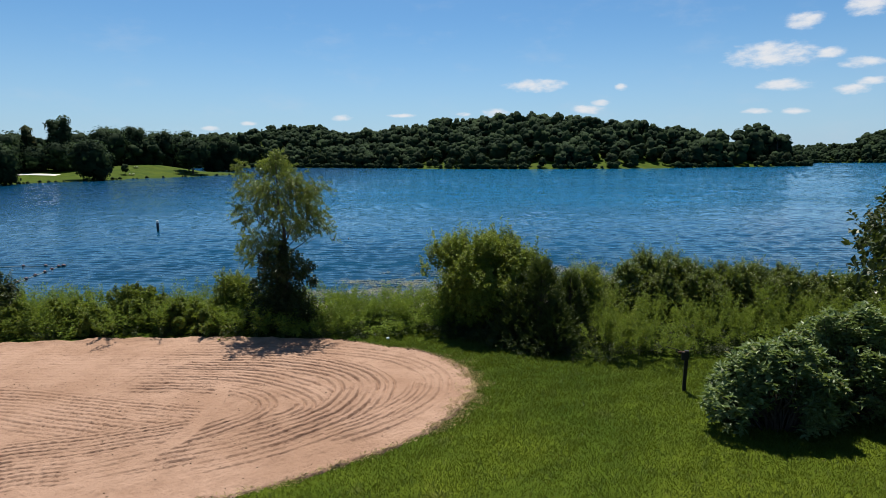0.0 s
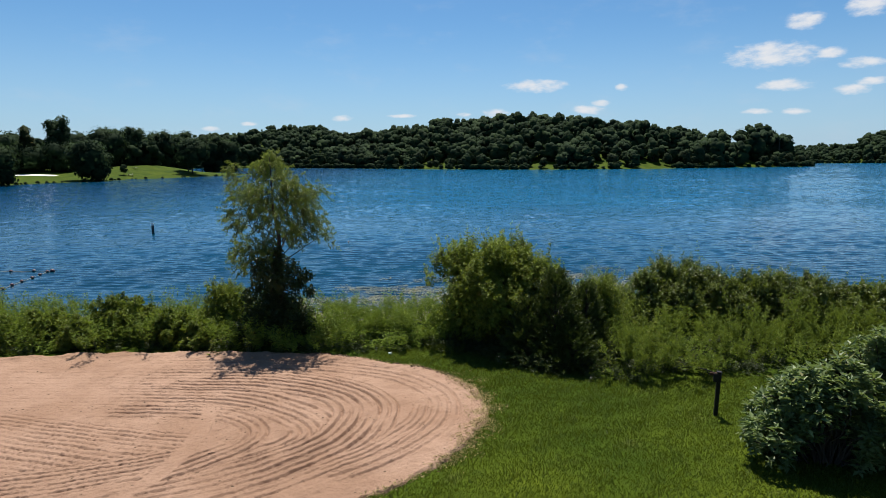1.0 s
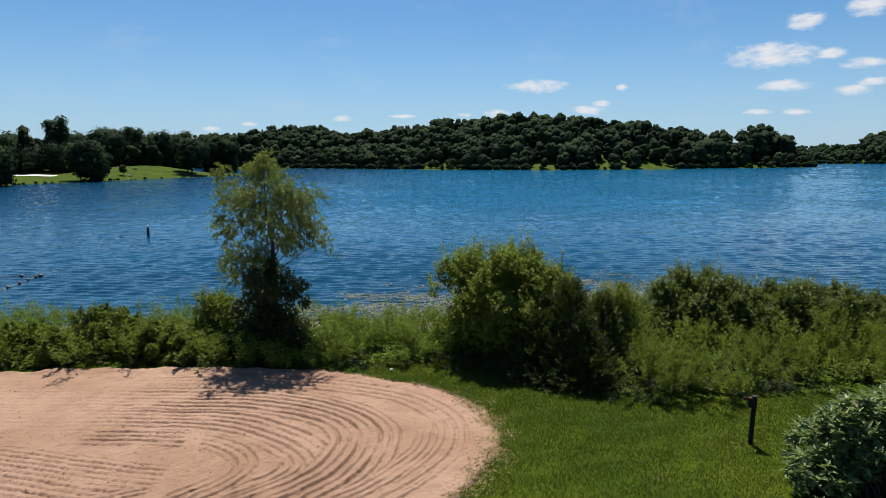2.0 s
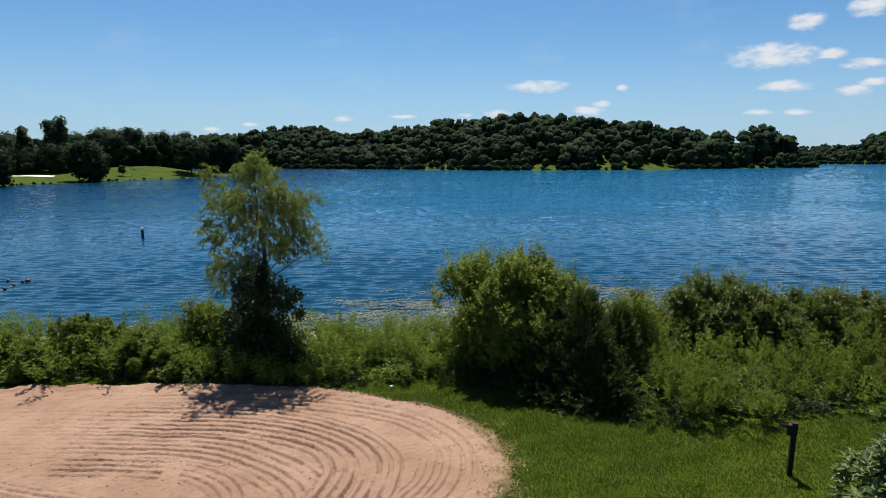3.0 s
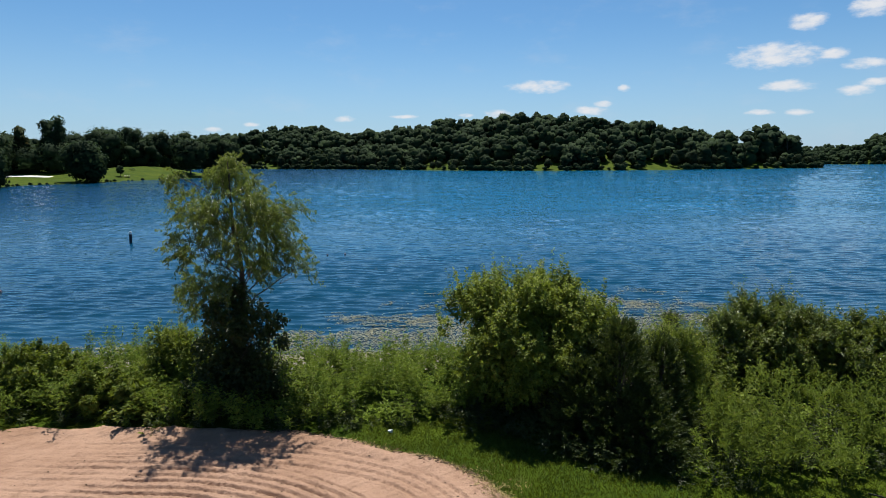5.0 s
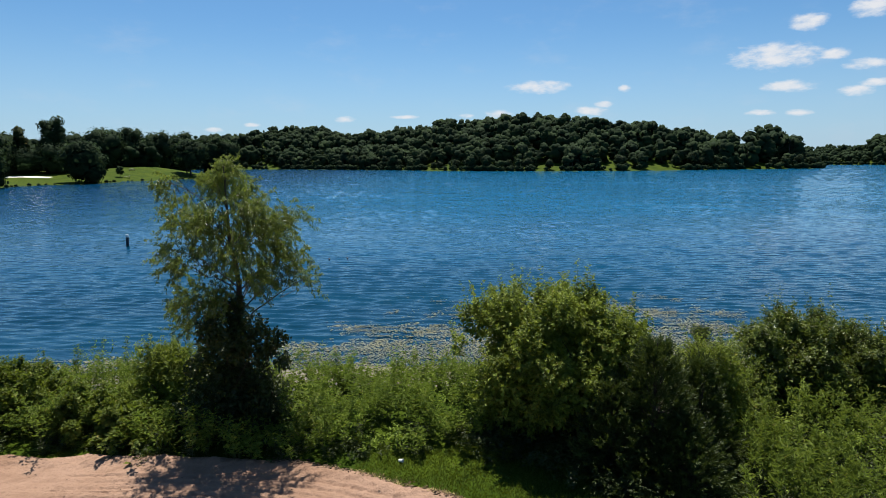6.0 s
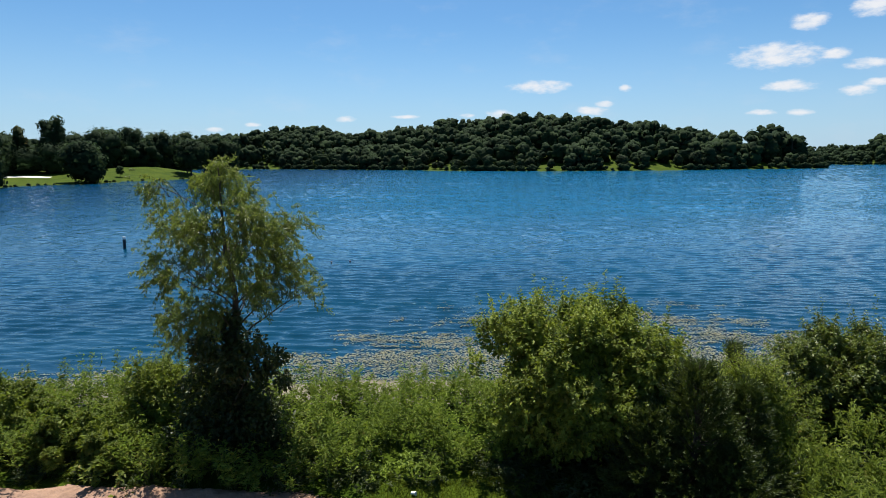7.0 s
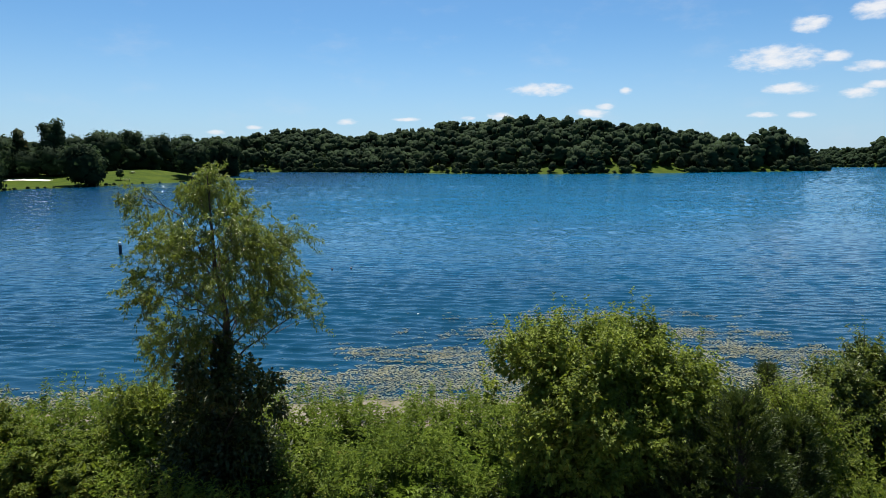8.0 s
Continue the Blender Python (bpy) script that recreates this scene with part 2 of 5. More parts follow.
def joined(pieces):
    """Several (verts, faces) as one."""
    verts, faces, count = [], [], 0
    for v, f in pieces:
        verts.append(v)
        faces.append(np.asarray(f) + count)
        count += len(v)
    return np.concatenate(verts), np.concatenate(faces)


def part(name, geo, mat, parent, label="", smooth=False, normals=None):
    ob = new(name, mesh_of(name, geo[0], geo[1], mat, smooth, normals))
    ob.parent = parent
    return tagged(ob, label)


def thing(name, where, label, category, group="", kind=""):
    ob = new(name)
    ob.location = where
    return tagged(ob, label, category, group, kind)


def unit(v):
    return v / np.maximum(np.linalg.norm(v, axis=-1, keepdims=True), 1e-9)


def tube(points, radii, sides=5, capped=True):
    """A round bar along points."""
    points, radii = np.asarray(points, float), np.broadcast_to(np.asarray(radii, float), (len(points),))
    along = unit(np.gradient(points, axis=0))
    ref = np.where(np.abs(along[:, 2:]) > 0.9, np.array([[1.0, 0, 0]]), np.array([[0, 0, 1.0]]))
    s = unit(np.cross(along, ref))
    u = np.cross(s, along)
    ang = np.linspace(0, 2 * np.pi, sides, endpoint=False)
    ring = points[:, None] + radii[:, None, None] * (np.cos(ang)[None, :, None] * s[:, None] + np.sin(ang)[None, :, None] * u[:, None])
    v, f = ring.reshape(-1, 3), []
    for i in range(len(points) - 1):
        for k in range(sides):
            p, q = i * sides + k, i * sides + (k + 1) % sides
            f += [(p, q, q + sides), (p, q + sides, p + sides)]
    if capped:
        top = (len(points) - 1) * sides
        for k in range(1, sides - 1):
            f += [(0, k + 1, k), (top, top + k, top + k + 1)]
    return v, np.array(f)


def block(x0, x1, y0, y1, z0, z1, edge=0.01):
    """A box with bevelled edges."""
    bm = bmesh.new()
    bmesh.ops.create_cube(bm, size=1, matrix=Matrix.LocRotScale(((x0 + x1) / 2, (y0 + y1) / 2, (z0 + z1) / 2), None, (x1 - x0, y1 - y0, z1 - z0)))
    if edge:
        bmesh.ops.bevel(bm, geom=bm.edges[:], offset=edge, segments=1, affect="EDGES")
    bmesh.ops.triangulate(bm, faces=bm.faces[:])
    bm.verts.index_update()
    v, f = np.array([q.co for q in bm.verts]), np.array([[q.index for q in face.verts] for face in bm.faces])
    bm.free()
    return v, f


def lathe(profile, sides=14):
    """A turned shape from (radius, height) pairs."""
    ang = np.linspace(0, 2 * np.pi, sides, endpoint=False)
    v = np.array([(r * math.cos(a), r * math.sin(a), z) for r, z in profile for a in ang])
    f = []
    for i in range(len(profile) - 1):
        for k in range(sides):
            p, q = i * sides + k, i * sides + (k + 1) % sides
            f += [(p, q, q + sides), (p, q + sides, p + sides)]
    return v, np.array(f)


def leaves(place, along, normal, length, width, fold=0.22, droop=0.12):
    """Folded leaves: base, two sides and a drooping tip each."""
    along, normal = unit(along), unit(normal)
    side = unit(np.cross(along, normal))
    normal = np.cross(side, along)
    length, width = np.broadcast_to(length, len(place))[:, None], np.broadcast_to(width, len(place))[:, None]
    middle = place + along * length * 0.45
    left, right = middle - side * width / 2 + normal * width * fold, middle + side * width / 2 + normal * width * fold
    tip = place + along * length - normal * length * droop
    v = np.stack([place, left, tip, right], 1).reshape(-1, 3)
    i = np.arange(len(place))[:, None] * 4
    return v, np.concatenate([i + [0, 3, 2], i + [0, 2, 1]], 1).reshape(-1, 3)


G = (1 + math.sqrt(5)) / 2
ICO_V = np.array([(a, b * G, 0) for a in (-1, 1) for b in (-1, 1)] + [(0, a, b * G) for a in (-1, 1) for b in (-1, 1)] + [(a * G, 0, b) for b in (-1, 1) for a in (-1, 1)]) / math.hypot(1, G)
ICO_F = np.array([f for f in ((a, b, c) for a in range(12) for b in range(a + 1, 12) for c in range(b + 1, 12))
                  if all(np.linalg.norm(ICO_V[p] - ICO_V[q]) < 1.1 for p, q in ((f[0], f[1]), (f[1], f[2]), (f[0], f[2])))])
ICO_F = np.array([f if np.dot(np.cross(ICO_V[f[1]] - ICO_V[f[0]], ICO_V[f[2]] - ICO_V[f[0]]), ICO_V[f[0]]) > 0 else f[::-1] for f in ICO_F])


def lumps(rng, centres, radii, flat=0.85):
    """Uneven dense hearts of foliage clumps."""
    m = len(centres)
    v = ICO_V[None] * (1 + 0.12 * rng.normal(size=(m, 12, 1))) * radii[:, None, None] * (1, 1, flat) + centres[:, None]
    return v.reshape(-1, 3), (ICO_F[None] + 12 * np.arange(m)[:, None, None]).reshape(-1, 3)


def ball(rng, count):
    return unit(rng.normal(size=(count, 3)))


def shingled(rng, centres, radii, count, size, flat=0.85, ruffle=0.25, inner=0.85):
    """Sprays of foliage that lie over clumps like shingles, seen from afar, and the way each one's clump faces there."""
    which = rng.choice(len(centres), count, p=radii ** 1.2 / np.sum(radii ** 1.2))
    u = ball(rng, count)
    place = centres[which] + u * (radii[which] * rng.uniform(inner, 1.87 - inner, count))[:, None] * (1, 1, flat)
    normal = u + ball(rng, count) * ruffle + (0, 0, 0.15)
    along = np.cross(normal, ball(rng, count))
    size = size * rng.uniform(0.6, 1.3, count)
    geo = leaves(place - unit(along) * size[:, None] * 0.45, along, normal, size, size * 0.8, -0.12, 0.1)
    return geo, np.repeat(unit(u + ball(rng, count) * 0.22), 4, 0)


def clumped(rng, centres, radii, count, length, width, flat=0.8, droop=0.15, outward=0.7, fold=0.22):
    """Leaves in clumps round centres."""
    which = rng.choice(len(centres), count, p=radii ** 2 / np.sum(radii ** 2))
    u = ball(rng, count)
    place = centres[which] + u * (radii[which] * rng.random(count) ** 0.42)[:, None] * (1, 1, flat)
    along = u * outward + ball(rng, count) * 0.7 + (0, 0, -droop)
    normal = np.array((0, 0, 0.9)) + ball(rng, count) * 0.75
    return leaves(place, along, normal, length * rng.uniform(0.6, 1.25, count), width * rng.uniform(0.7, 1.2, count), fold)


def limb(rng, start, end, r0, r1, sag=0.0, steps=4, sides=4, wobble=0.05):
    start, end = np.asarray(start, float), np.asarray(end, float)
    t = np.linspace(0, 1, steps + 1)[:, None]
    size = np.linalg.norm(end - start)
    pts = start + (end - start) * t + np.array((0, 0, 1.0)) * (np.sin(np.pi * t) * sag * size)
    pts[1:-1] += rng.normal(size=(steps - 1, 3)) * wobble * size
    return tube(pts, np.linspace(r0, r1, steps + 1), sides, capped=False)


# ---- the lie of the land ----
LAKE_SHORE = [(-150, 45), (-60, 31), (-30, 28), (-12.7, 27.4), (-4, 28.2), (9, 28.4), (25, 29.5), (60, 33), (200, 60), (420, 250),
              (450, 540), (408, 566), (369, 601), (285, 590), (262, 442), (248, 410), (198, 396), (144, 376), (101, 364), (72, 361),
              (37, 370), (6, 385), (-46, 432), (-99, 480), (-161, 506), (-218, 499), (-215, 430), (-150, 335), (-118, 298), (-88, 286),
              (-87, 281), (-103, 252), (-112, 227), (-118, 202), (-125, 187), (-122, 166), (-145, 115)]
SKYLINE = [  # azimuth in degrees, distance of the ridge, height of the ground there
    (-60, 500, 6), (-35.6, 420, 8), (-25.2, 515, 13.1), (-19.3, 607, 18), (-15.5, 626, 24), (-11.5, 635, 27.7), (-9.5, 598, 18.5),
    (-7, 552, 18), (-4.9, 524, 18.8), (-1.8, 501, 19.5), (-0.4, 492, 24.1), (2.4, 478, 22.9), (6.1, 469, 25.4), (11.2, 460, 22.8),
    (16.1, 460, 19.9), (20.8, 460, 16.2), (25.2, 469, 16.2), (27.4, 469, 16.6), (28.4, 460, 11.6), (29.2, 500, 5), (29.7, 860, 9), (31.4, 860, 11), (33.9, 860, 11), (34.9, 800, 21), (38.4, 800, 22), (60, 800, 10)]
SAND_EDGE = [(-30, 20.3), (-22, 20.5), (-15.6, 20.7), (-12, 21.2), (-7.9, 21.3), (-5.0, 21.1), (-4.0, 20.9), (-2.7, 20.45), (-1.7, 19.95), (-0.5, 19.35), (0.2, 18.7), (0.75, 17.8),
             (1.0, 16.6), (0.8, 15.4), (0.18, 14.2), (-0.6, 13.1), (-1.8, 12.1), (-2.8, 11.4), (-4.0, 10.75), (-7.0, 9.5), (-12, 8.3), (-20, 7.8), (-30, 7.8)]
WEED_FRONT = np.array([(-40, 20.6), (-30, 20.5), (-22, 20.5), (-16, 20.7), (-12, 21.15), (-7.8, 21.2), (-4.5, 20.9), (-3.3, 20.95), (-2.2, 21.2), (-1.0, 21.3), (0, 21.1), (1.2, 20.8),
                       (2.2, 20.2), (3.5, 19.3), (4.3, 18.5), (5.5, 18.05), (7, 18.3), (9, 18.6), (16, 18.4), (45, 19)])


def edge_distance(outline, x, y):
    """Metres outside a closed outline; inside, less than nothing."""
    x, y = np.asarray(x, float), np.asarray(y, float)
    best, inside = np.full(x.shape, 1e9), np.zeros(x.shape, bool)
    for (ax, ay), (bx, by) in zip(outline, outline[1:] + outline[:1]):
        ex, ey = bx - ax, by - ay
        t = np.clip(((x - ax) * ex + (y - ay) * ey) / (ex * ex + ey * ey), 0, 1)
        best = np.minimum(best, np.hypot(x - ax - t * ex, y - ay - t * ey))
        if ay != by:
            inside ^= ((ay > y) != (by > y)) & (x < (bx - ax) * (y - ay) / (by - ay) + ax)
    return np.where(inside, -best, best)


def smooth(t):
    t = np.clip(t, 0, 1)
    return t * t * (3 - 2 * t)


def waves2d(x, y, seed, size, octaves=3):
    """A soft uneven field between about -1 and 1."""
    rng, out, amp = np.random.default_rng(seed), np.zeros(np.shape(x)), 1.0
    for _ in range(octaves):
        for _ in range(4):
            a, p = rng.uniform(0, 2 * np.pi, 2)
            k = 2 * np.pi / (size * rng.uniform(0.7, 1.5))
            out += amp * np.sin(k * (np.cos(a) * x + np.sin(a) * y) + p) / 4
        size, amp = size / 2.1, amp * 0.55
    return out


def ground_height(x, y):
    x, y = np.asarray(x, float), np.asarray(y, float)
    d = edge_distance(LAKE_SHORE, x, y)
    table = np.array(SKYLINE)
    az, dist = np.degrees(np.arctan2(x, np.maximum(y, 1.0))), np.hypot(x, y)
    top, ridge = np.interp(az, table[:, 0], table[:, 2]) - 2.5, np.interp(az, table[:, 0], table[:, 1])
    far = smooth((y - 110) / 60)
    rise = top * smooth(d / np.clip(ridge - (dist - d), 60, 260)) * smooth((y - 270 + 0.35 * x) / 120)
    low = np.where(y < 110, 0.42 * smooth(d / 6.5), 0.35 * smooth(d / 4) + (0.010 + 0.05 * smooth((y - 212) / 30)) * np.clip(d, 0, 60)) 
    low = low + far * waves2d(x, y, 3, 45.0) * 0.25 * smooth(d / 12)
    low = low + 2.9 * smooth((x + 143) / 11) * smooth((-104 - x) / 20) * smooth(d / 34) * smooth((y - 215) / 25) * smooth((345 - y) / 40)  # the grassy rise on the point
    behind = smooth((6 - y) / 40) * 1.2 - 0.3 * smooth((-edge_distance(SAND_EDGE, x, y) - 0.35) / 1.4)
    return np.where(d < 0, np.maximum(-2.5, 0.10 * d), low + far * rise + behind)


def spread(*spans):
    """Grid lines: (from, to, step) spans joined."""
    return np.unique(np.round(np.concatenate([np.arange(a, b + s * 0.5, s) for a, b, s in spans]), 3))


def sheet(xs, ys, height):
    gx, gy = np.meshgrid(xs, ys)
    v = np.stack([gx, gy, height(gx, gy)], -1).reshape(-1, 3)
    i = (np.arange(len(ys) - 1)[:, None] * len(xs) + np.arange(len(xs) - 1)[None]).ravel()[:, None]
    w = len(xs)
    return v, np.concatenate([i + [0, 1, w + 1], i + [0, w + 1, w]], 1).reshape(-1, 3)


def ground_of(x, y):
    return float(ground_height(np.array([x]), np.array([y]))[0])


xs = spread((-4000, -600, 200), (-600, -320, 20), (-320, 480, 5), (480, 700, 20), (700, 4000, 200), (-40, 40, 1))
ys = spread((-2500, -100, 200), (-100, 0, 10), (0, 40, 0.5), (40, 140, 10), (140, 640, 5), (640, 900, 15), (900, 4600, 200))
geo = sheet(xs, ys, ground_height)
ground = tagged(new("ground", mesh_of("ground", *geo, GRASS, True)), "green mown lawn and wooded hills round the lake", "ground", kind="structure")



def water_sheet():
    """Wind waves on a fan of rows that widen with the distance from the beach."""
    rng = np.random.default_rng(91)
    u = np.concatenate([np.linspace(-7, -0.8, 24)[:-1], np.linspace(-0.8, 0.8, 310), np.linspace(0.8, 7, 24)[1:]])
    y = np.concatenate([25.6 * 1.0037 ** np.arange(545), 25.6 * 1.0037 ** 545 * 1.012 ** np.arange(110)])
    gx, gy = u[None] * y[:, None], np.repeat(y[:, None], len(u), 1)
    cell = np.where(gy < 190, 0.0037, 0.009) * gy
    z = np.zeros(gx.shape)
    for k in range(40):
        size = 0.34 * 1.034 ** k * rng.uniform(0.93, 1.07)
        a = rng.normal() * 0.23 + 0.04
        shift = rng.uniform(0, 2 * np.pi)
        slope = 0.024 + 0.054 * math.exp(-(math.log(size / 0.66) / 0.28) ** 2)
        wave = np.sin(2 * np.pi / size * (math.sin(a) * gx + math.cos(a) * gy) + shift + 0.9 * waves2d(gx, gy, 300 + k, size * 6, 1))
        wave = 2 * ((wave + 1) / 2) ** 1.7 - 1
        z += slope * size / (2 * np.pi) * wave * smooth((size / cell - 2) / 2.5)
    chop = smooth((cell - 0.12) / 0.4)
    z += rng.normal(size=z.shape) * cell * 0.03 * chop
    gust = 0.85 + 0.3 * waves2d(gx * 0.6, gy, 92, 26.0)
    calm = 0.55 + 0.45 * smooth((gy - 28) / 9)
    z *= np.clip(gust, 0.5, 1.15) * calm * (np.abs(u)[None] < 0.79)
    v = np.stack([gx, gy, z], -1).reshape(-1, 3)
    w = len(u)
    i = (np.arange(len(y) - 1)[:, None] * w + np.arange(w - 1)[None]).ravel()[:, None]
    return v, np.concatenate([i + [0, 1, w + 1], i + [0, w + 1, w]], 1).reshape(-1, 3)


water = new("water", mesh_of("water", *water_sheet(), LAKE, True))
tagged(water, "wind-rippled deep blue lake water", "lake", kind="structure")


# passes of the rake over the sand, oldest first: the way of its middle, its width, the teeth's spacing, the depth
RAKED = [
    ([(-30, 20.0), (-12, 19.9), (-7, 19.9), (-4, 19.7), (-1.7, 18.9), (-0.6, 17.8), (-0.2, 16.6), (-0.5, 15.3), (-1.4, 14.1), (-2.8, 13.0)], 1.1, 0.25, 0.045),
    ([(-30, 15.9), (-14, 15.3), (-9.9, 14.6), (-7.6, 14.05), (-5.7, 13.7)], 2.5, 0.185, 0.042),
    ([(-30, 9.2), (-14, 10.7), (-8.8, 12.1), (-6.8, 12.75), (-5.3, 13.4)], 2.5, 0.19, 0.046),
    ([(-30, 17.3), (-14, 17.3), (-9, 17.3), (-6, 17.15), (-4.7, 16.6), (-3.75, 15.9), (-3.3, 15.1), (-3.6, 14.25), (-4.6, 13.4), (-5.8, 12.65), (-8, 11.6)], 1.45, 0.23, 0.066),
    ([(-9, 16.35), (-6.3, 16.2), (-5.25, 15.8), (-4.75, 15.1), (-4.9, 14.4), (-5.6, 13.6), (-6.4, 12.95)], 0.95, 0.21, 0.055),
    ([(-30, 19.0), (-12, 18.9), (-7, 18.8), (-4.6, 18.4), (-3.1, 17.65), (-2.35, 16.7), (-2.2, 15.8), (-2.55, 14.7), (-3.3, 13.7), (-4.3, 12.9), (-5.6, 12.2)], 1.75, 0.24, 0.085),
    ([(-3.0, 13.2), (-1.9, 14.25), (-1.3, 15.0), (-0.85, 15.9), (-0.7, 16.9)], 0.6, 0.17, 0.045),
    ([(-6.35, 17.0), (-6.1, 15.6), (-6.0, 14.2), (-6.2, 12.9), (-6.9, 11.7)], 0.5, 0.0, 0.0)]


def smooth_line(points, step=0.25):
    """A soft curve through points, as a dense run of points."""
    p = np.array([points[0], *points, points[-1]], float)
    run = []
    for a, b, c, d in zip(p, p[1:], p[2:], p[3:]):
        t = np.linspace(0, 1, max(3, int(np.hypot(*(c - b)) / step)), endpoint=False)[:, None]
        run.append(0.5 * (2 * b + (c - a) * t + (2 * a - 5 * b + 4 * c - d) * t ** 2 + (3 * b - a - 3 * c + d) * t ** 3))
    return np.concatenate(run + [p[-1:]])


def beside(line, x, y):
    """Metres to the left of a run of points, and metres along it."""
    near, side, along, past = np.full(x.shape, 1e9), np.zeros(x.shape), np.zeros(x.shape), 0.0
    for (ax, ay), (bx, by) in zip(line, line[1:]):
        ex, ey = bx - ax, by - ay
        size = math.hypot(ex, ey)
        t = np.clip(((x - ax) * ex + (y - ay) * ey) / size ** 2, 0, 1)
        d = np.hypot(x - ax - t * ex, y - ay - t * ey)
        hit = d < near
        near = np.where(hit, d, near)
        side = np.where(hit, np.where(ex * (y - ay) - ey * (x - ax) > 0, d, -d), side)
        along = np.where(hit, past + t * size, along)
        past += size
    return side, along, past


def sand_height(x, y):
    """Raked sand: passes of a rake that cut across one another, clods, and a soft edge."""
    x, y = np.asarray(x, float), np.asarray(y, float)
    edge = edge_distance(SAND_EDGE, x, y) + waves2d(x, y, 11, 1.1) * 0.10
    wob = waves2d(x, y, 12, 3.0, 2) * 0.05
    rough = waves2d(x, y, 13, 0.5, 3)
    cut = waves2d(x, y, 19, 0.7, 3) * 0.008
    for k, (points, wide, gap, deep) in enumerate(RAKED):
        side, along, whole = beside(smooth_line(points), x, y)
        side = side + wob
        inside = smooth((wide / 2 - np.abs(side) + 0.03 * rough) / 0.07) * smooth(along / 0.4) * smooth((whole - along) / 0.4)
        if gap:
            tooth = np.floor(side / gap)
            comb = np.abs((side / gap) % 1.0 - 0.5) * 2
            strength = 0.8 + 0.2 * np.sin(tooth * 2.9 + k)
            broken = 0.35 + 0.65 * smooth(waves2d(along, side * 2.5, 30 + k, 2.2, 3) * 1.3 + 1.0)
            crumbs = 1 + (0.5 if k in (1, 2) else 0.22) * np.sin(along * 2 * np.pi / 0.2 + tooth * 1.9 + 3 * rough)
            far = 1.0 - 0.86 * smooth((-6.5 - x) / 3.5) if k in (0, 3, 5) else 1.0
            groove = smooth((0.46 - comb) / 0.28) - 0.35 * smooth((comb - 0.45) / 0.2) * smooth((1.0 - comb) / 0.3)
            if k in (3, 5):
                far = far * (0.3 + 0.7 * smooth((whole - along - 0.8) / 2.6))
            form = -deep * strength * broken * crumbs * far * groove
        else:
            form = -0.02 + 0.004 * rough
        cut = cut * (1 - inside) + form * inside
    cut = cut * smooth((-edge - 0.4) / 0.35)
    lumps = waves2d(x, y, 16, 0.6, 4) * 0.009 + waves2d(x, y, 17, 0.15, 2) * 0.006 + waves2d(x, y, 18, 2.5) * 0.02
    berm = 0.06 * np.exp(-((edge + 0.3) / 0.2) ** 2) * smooth((y - 18) / 2) * (1 + rough * 0.5)
    return 0.465 + cut + lumps + berm - 0.17 * smooth((edge + 0.14) / 0.2)


xs, ys = spread((-30, -17.5, 0.5), (-17.5, -10, 0.06), (-10, 1.4, 0.026)), spread((7.5, 9.6, 0.25), (9.6, 10.8, 0.05), (10.8, 18.5, 0.025), (18.5, 21.8, 0.03))
v, f = sheet(xs, ys, sand_height)
keep = edge_distance(SAND_EDGE, v[:, 0], v[:, 1]) < 0.3
f = f[keep[f].all(1)]
used = np.unique(f)
index = np.zeros(len(v), int)
index[used] = np.arange(len(used))
sand = tagged(new("sand_beach", mesh_of("sand_beach", v[used], index[f], SAND, True)), "tan raked beach sand with curved furrows", "sand", kind="structure")


geo = sheet(spread((-22, 24, 0.25)), spread((26.3, 29.0, 0.15)), lambda x, y: ground_height(x, y) + 0.012 + 0.02 * waves2d(x, y, 19, 0.9))
tagged(new("shore", mesh_of("shore", *geo, MUD, True)), "wet brown sand along the waterline", "shore", kind="structure")


# ---- far woods ----
def crown_profile(t, kind):
    if kind == "pine":
        return np.maximum(0.06, (1 - t) ** 0.8) * (0.75 + 0.25 * np.cos(t * 40))
    if kind == "tall":
        return np.sqrt(np.maximum(0.02, 1 - (2 * t - 0.95) ** 2)) * (0.85 + 0.15 * np.sin(t * 17))
    return np.sqrt(np.maximum(0.03, 1 - np.maximum(0, (t - 0.35) / 0.66) ** 2)) * np.minimum(1, 0.55 + t * 1.5)


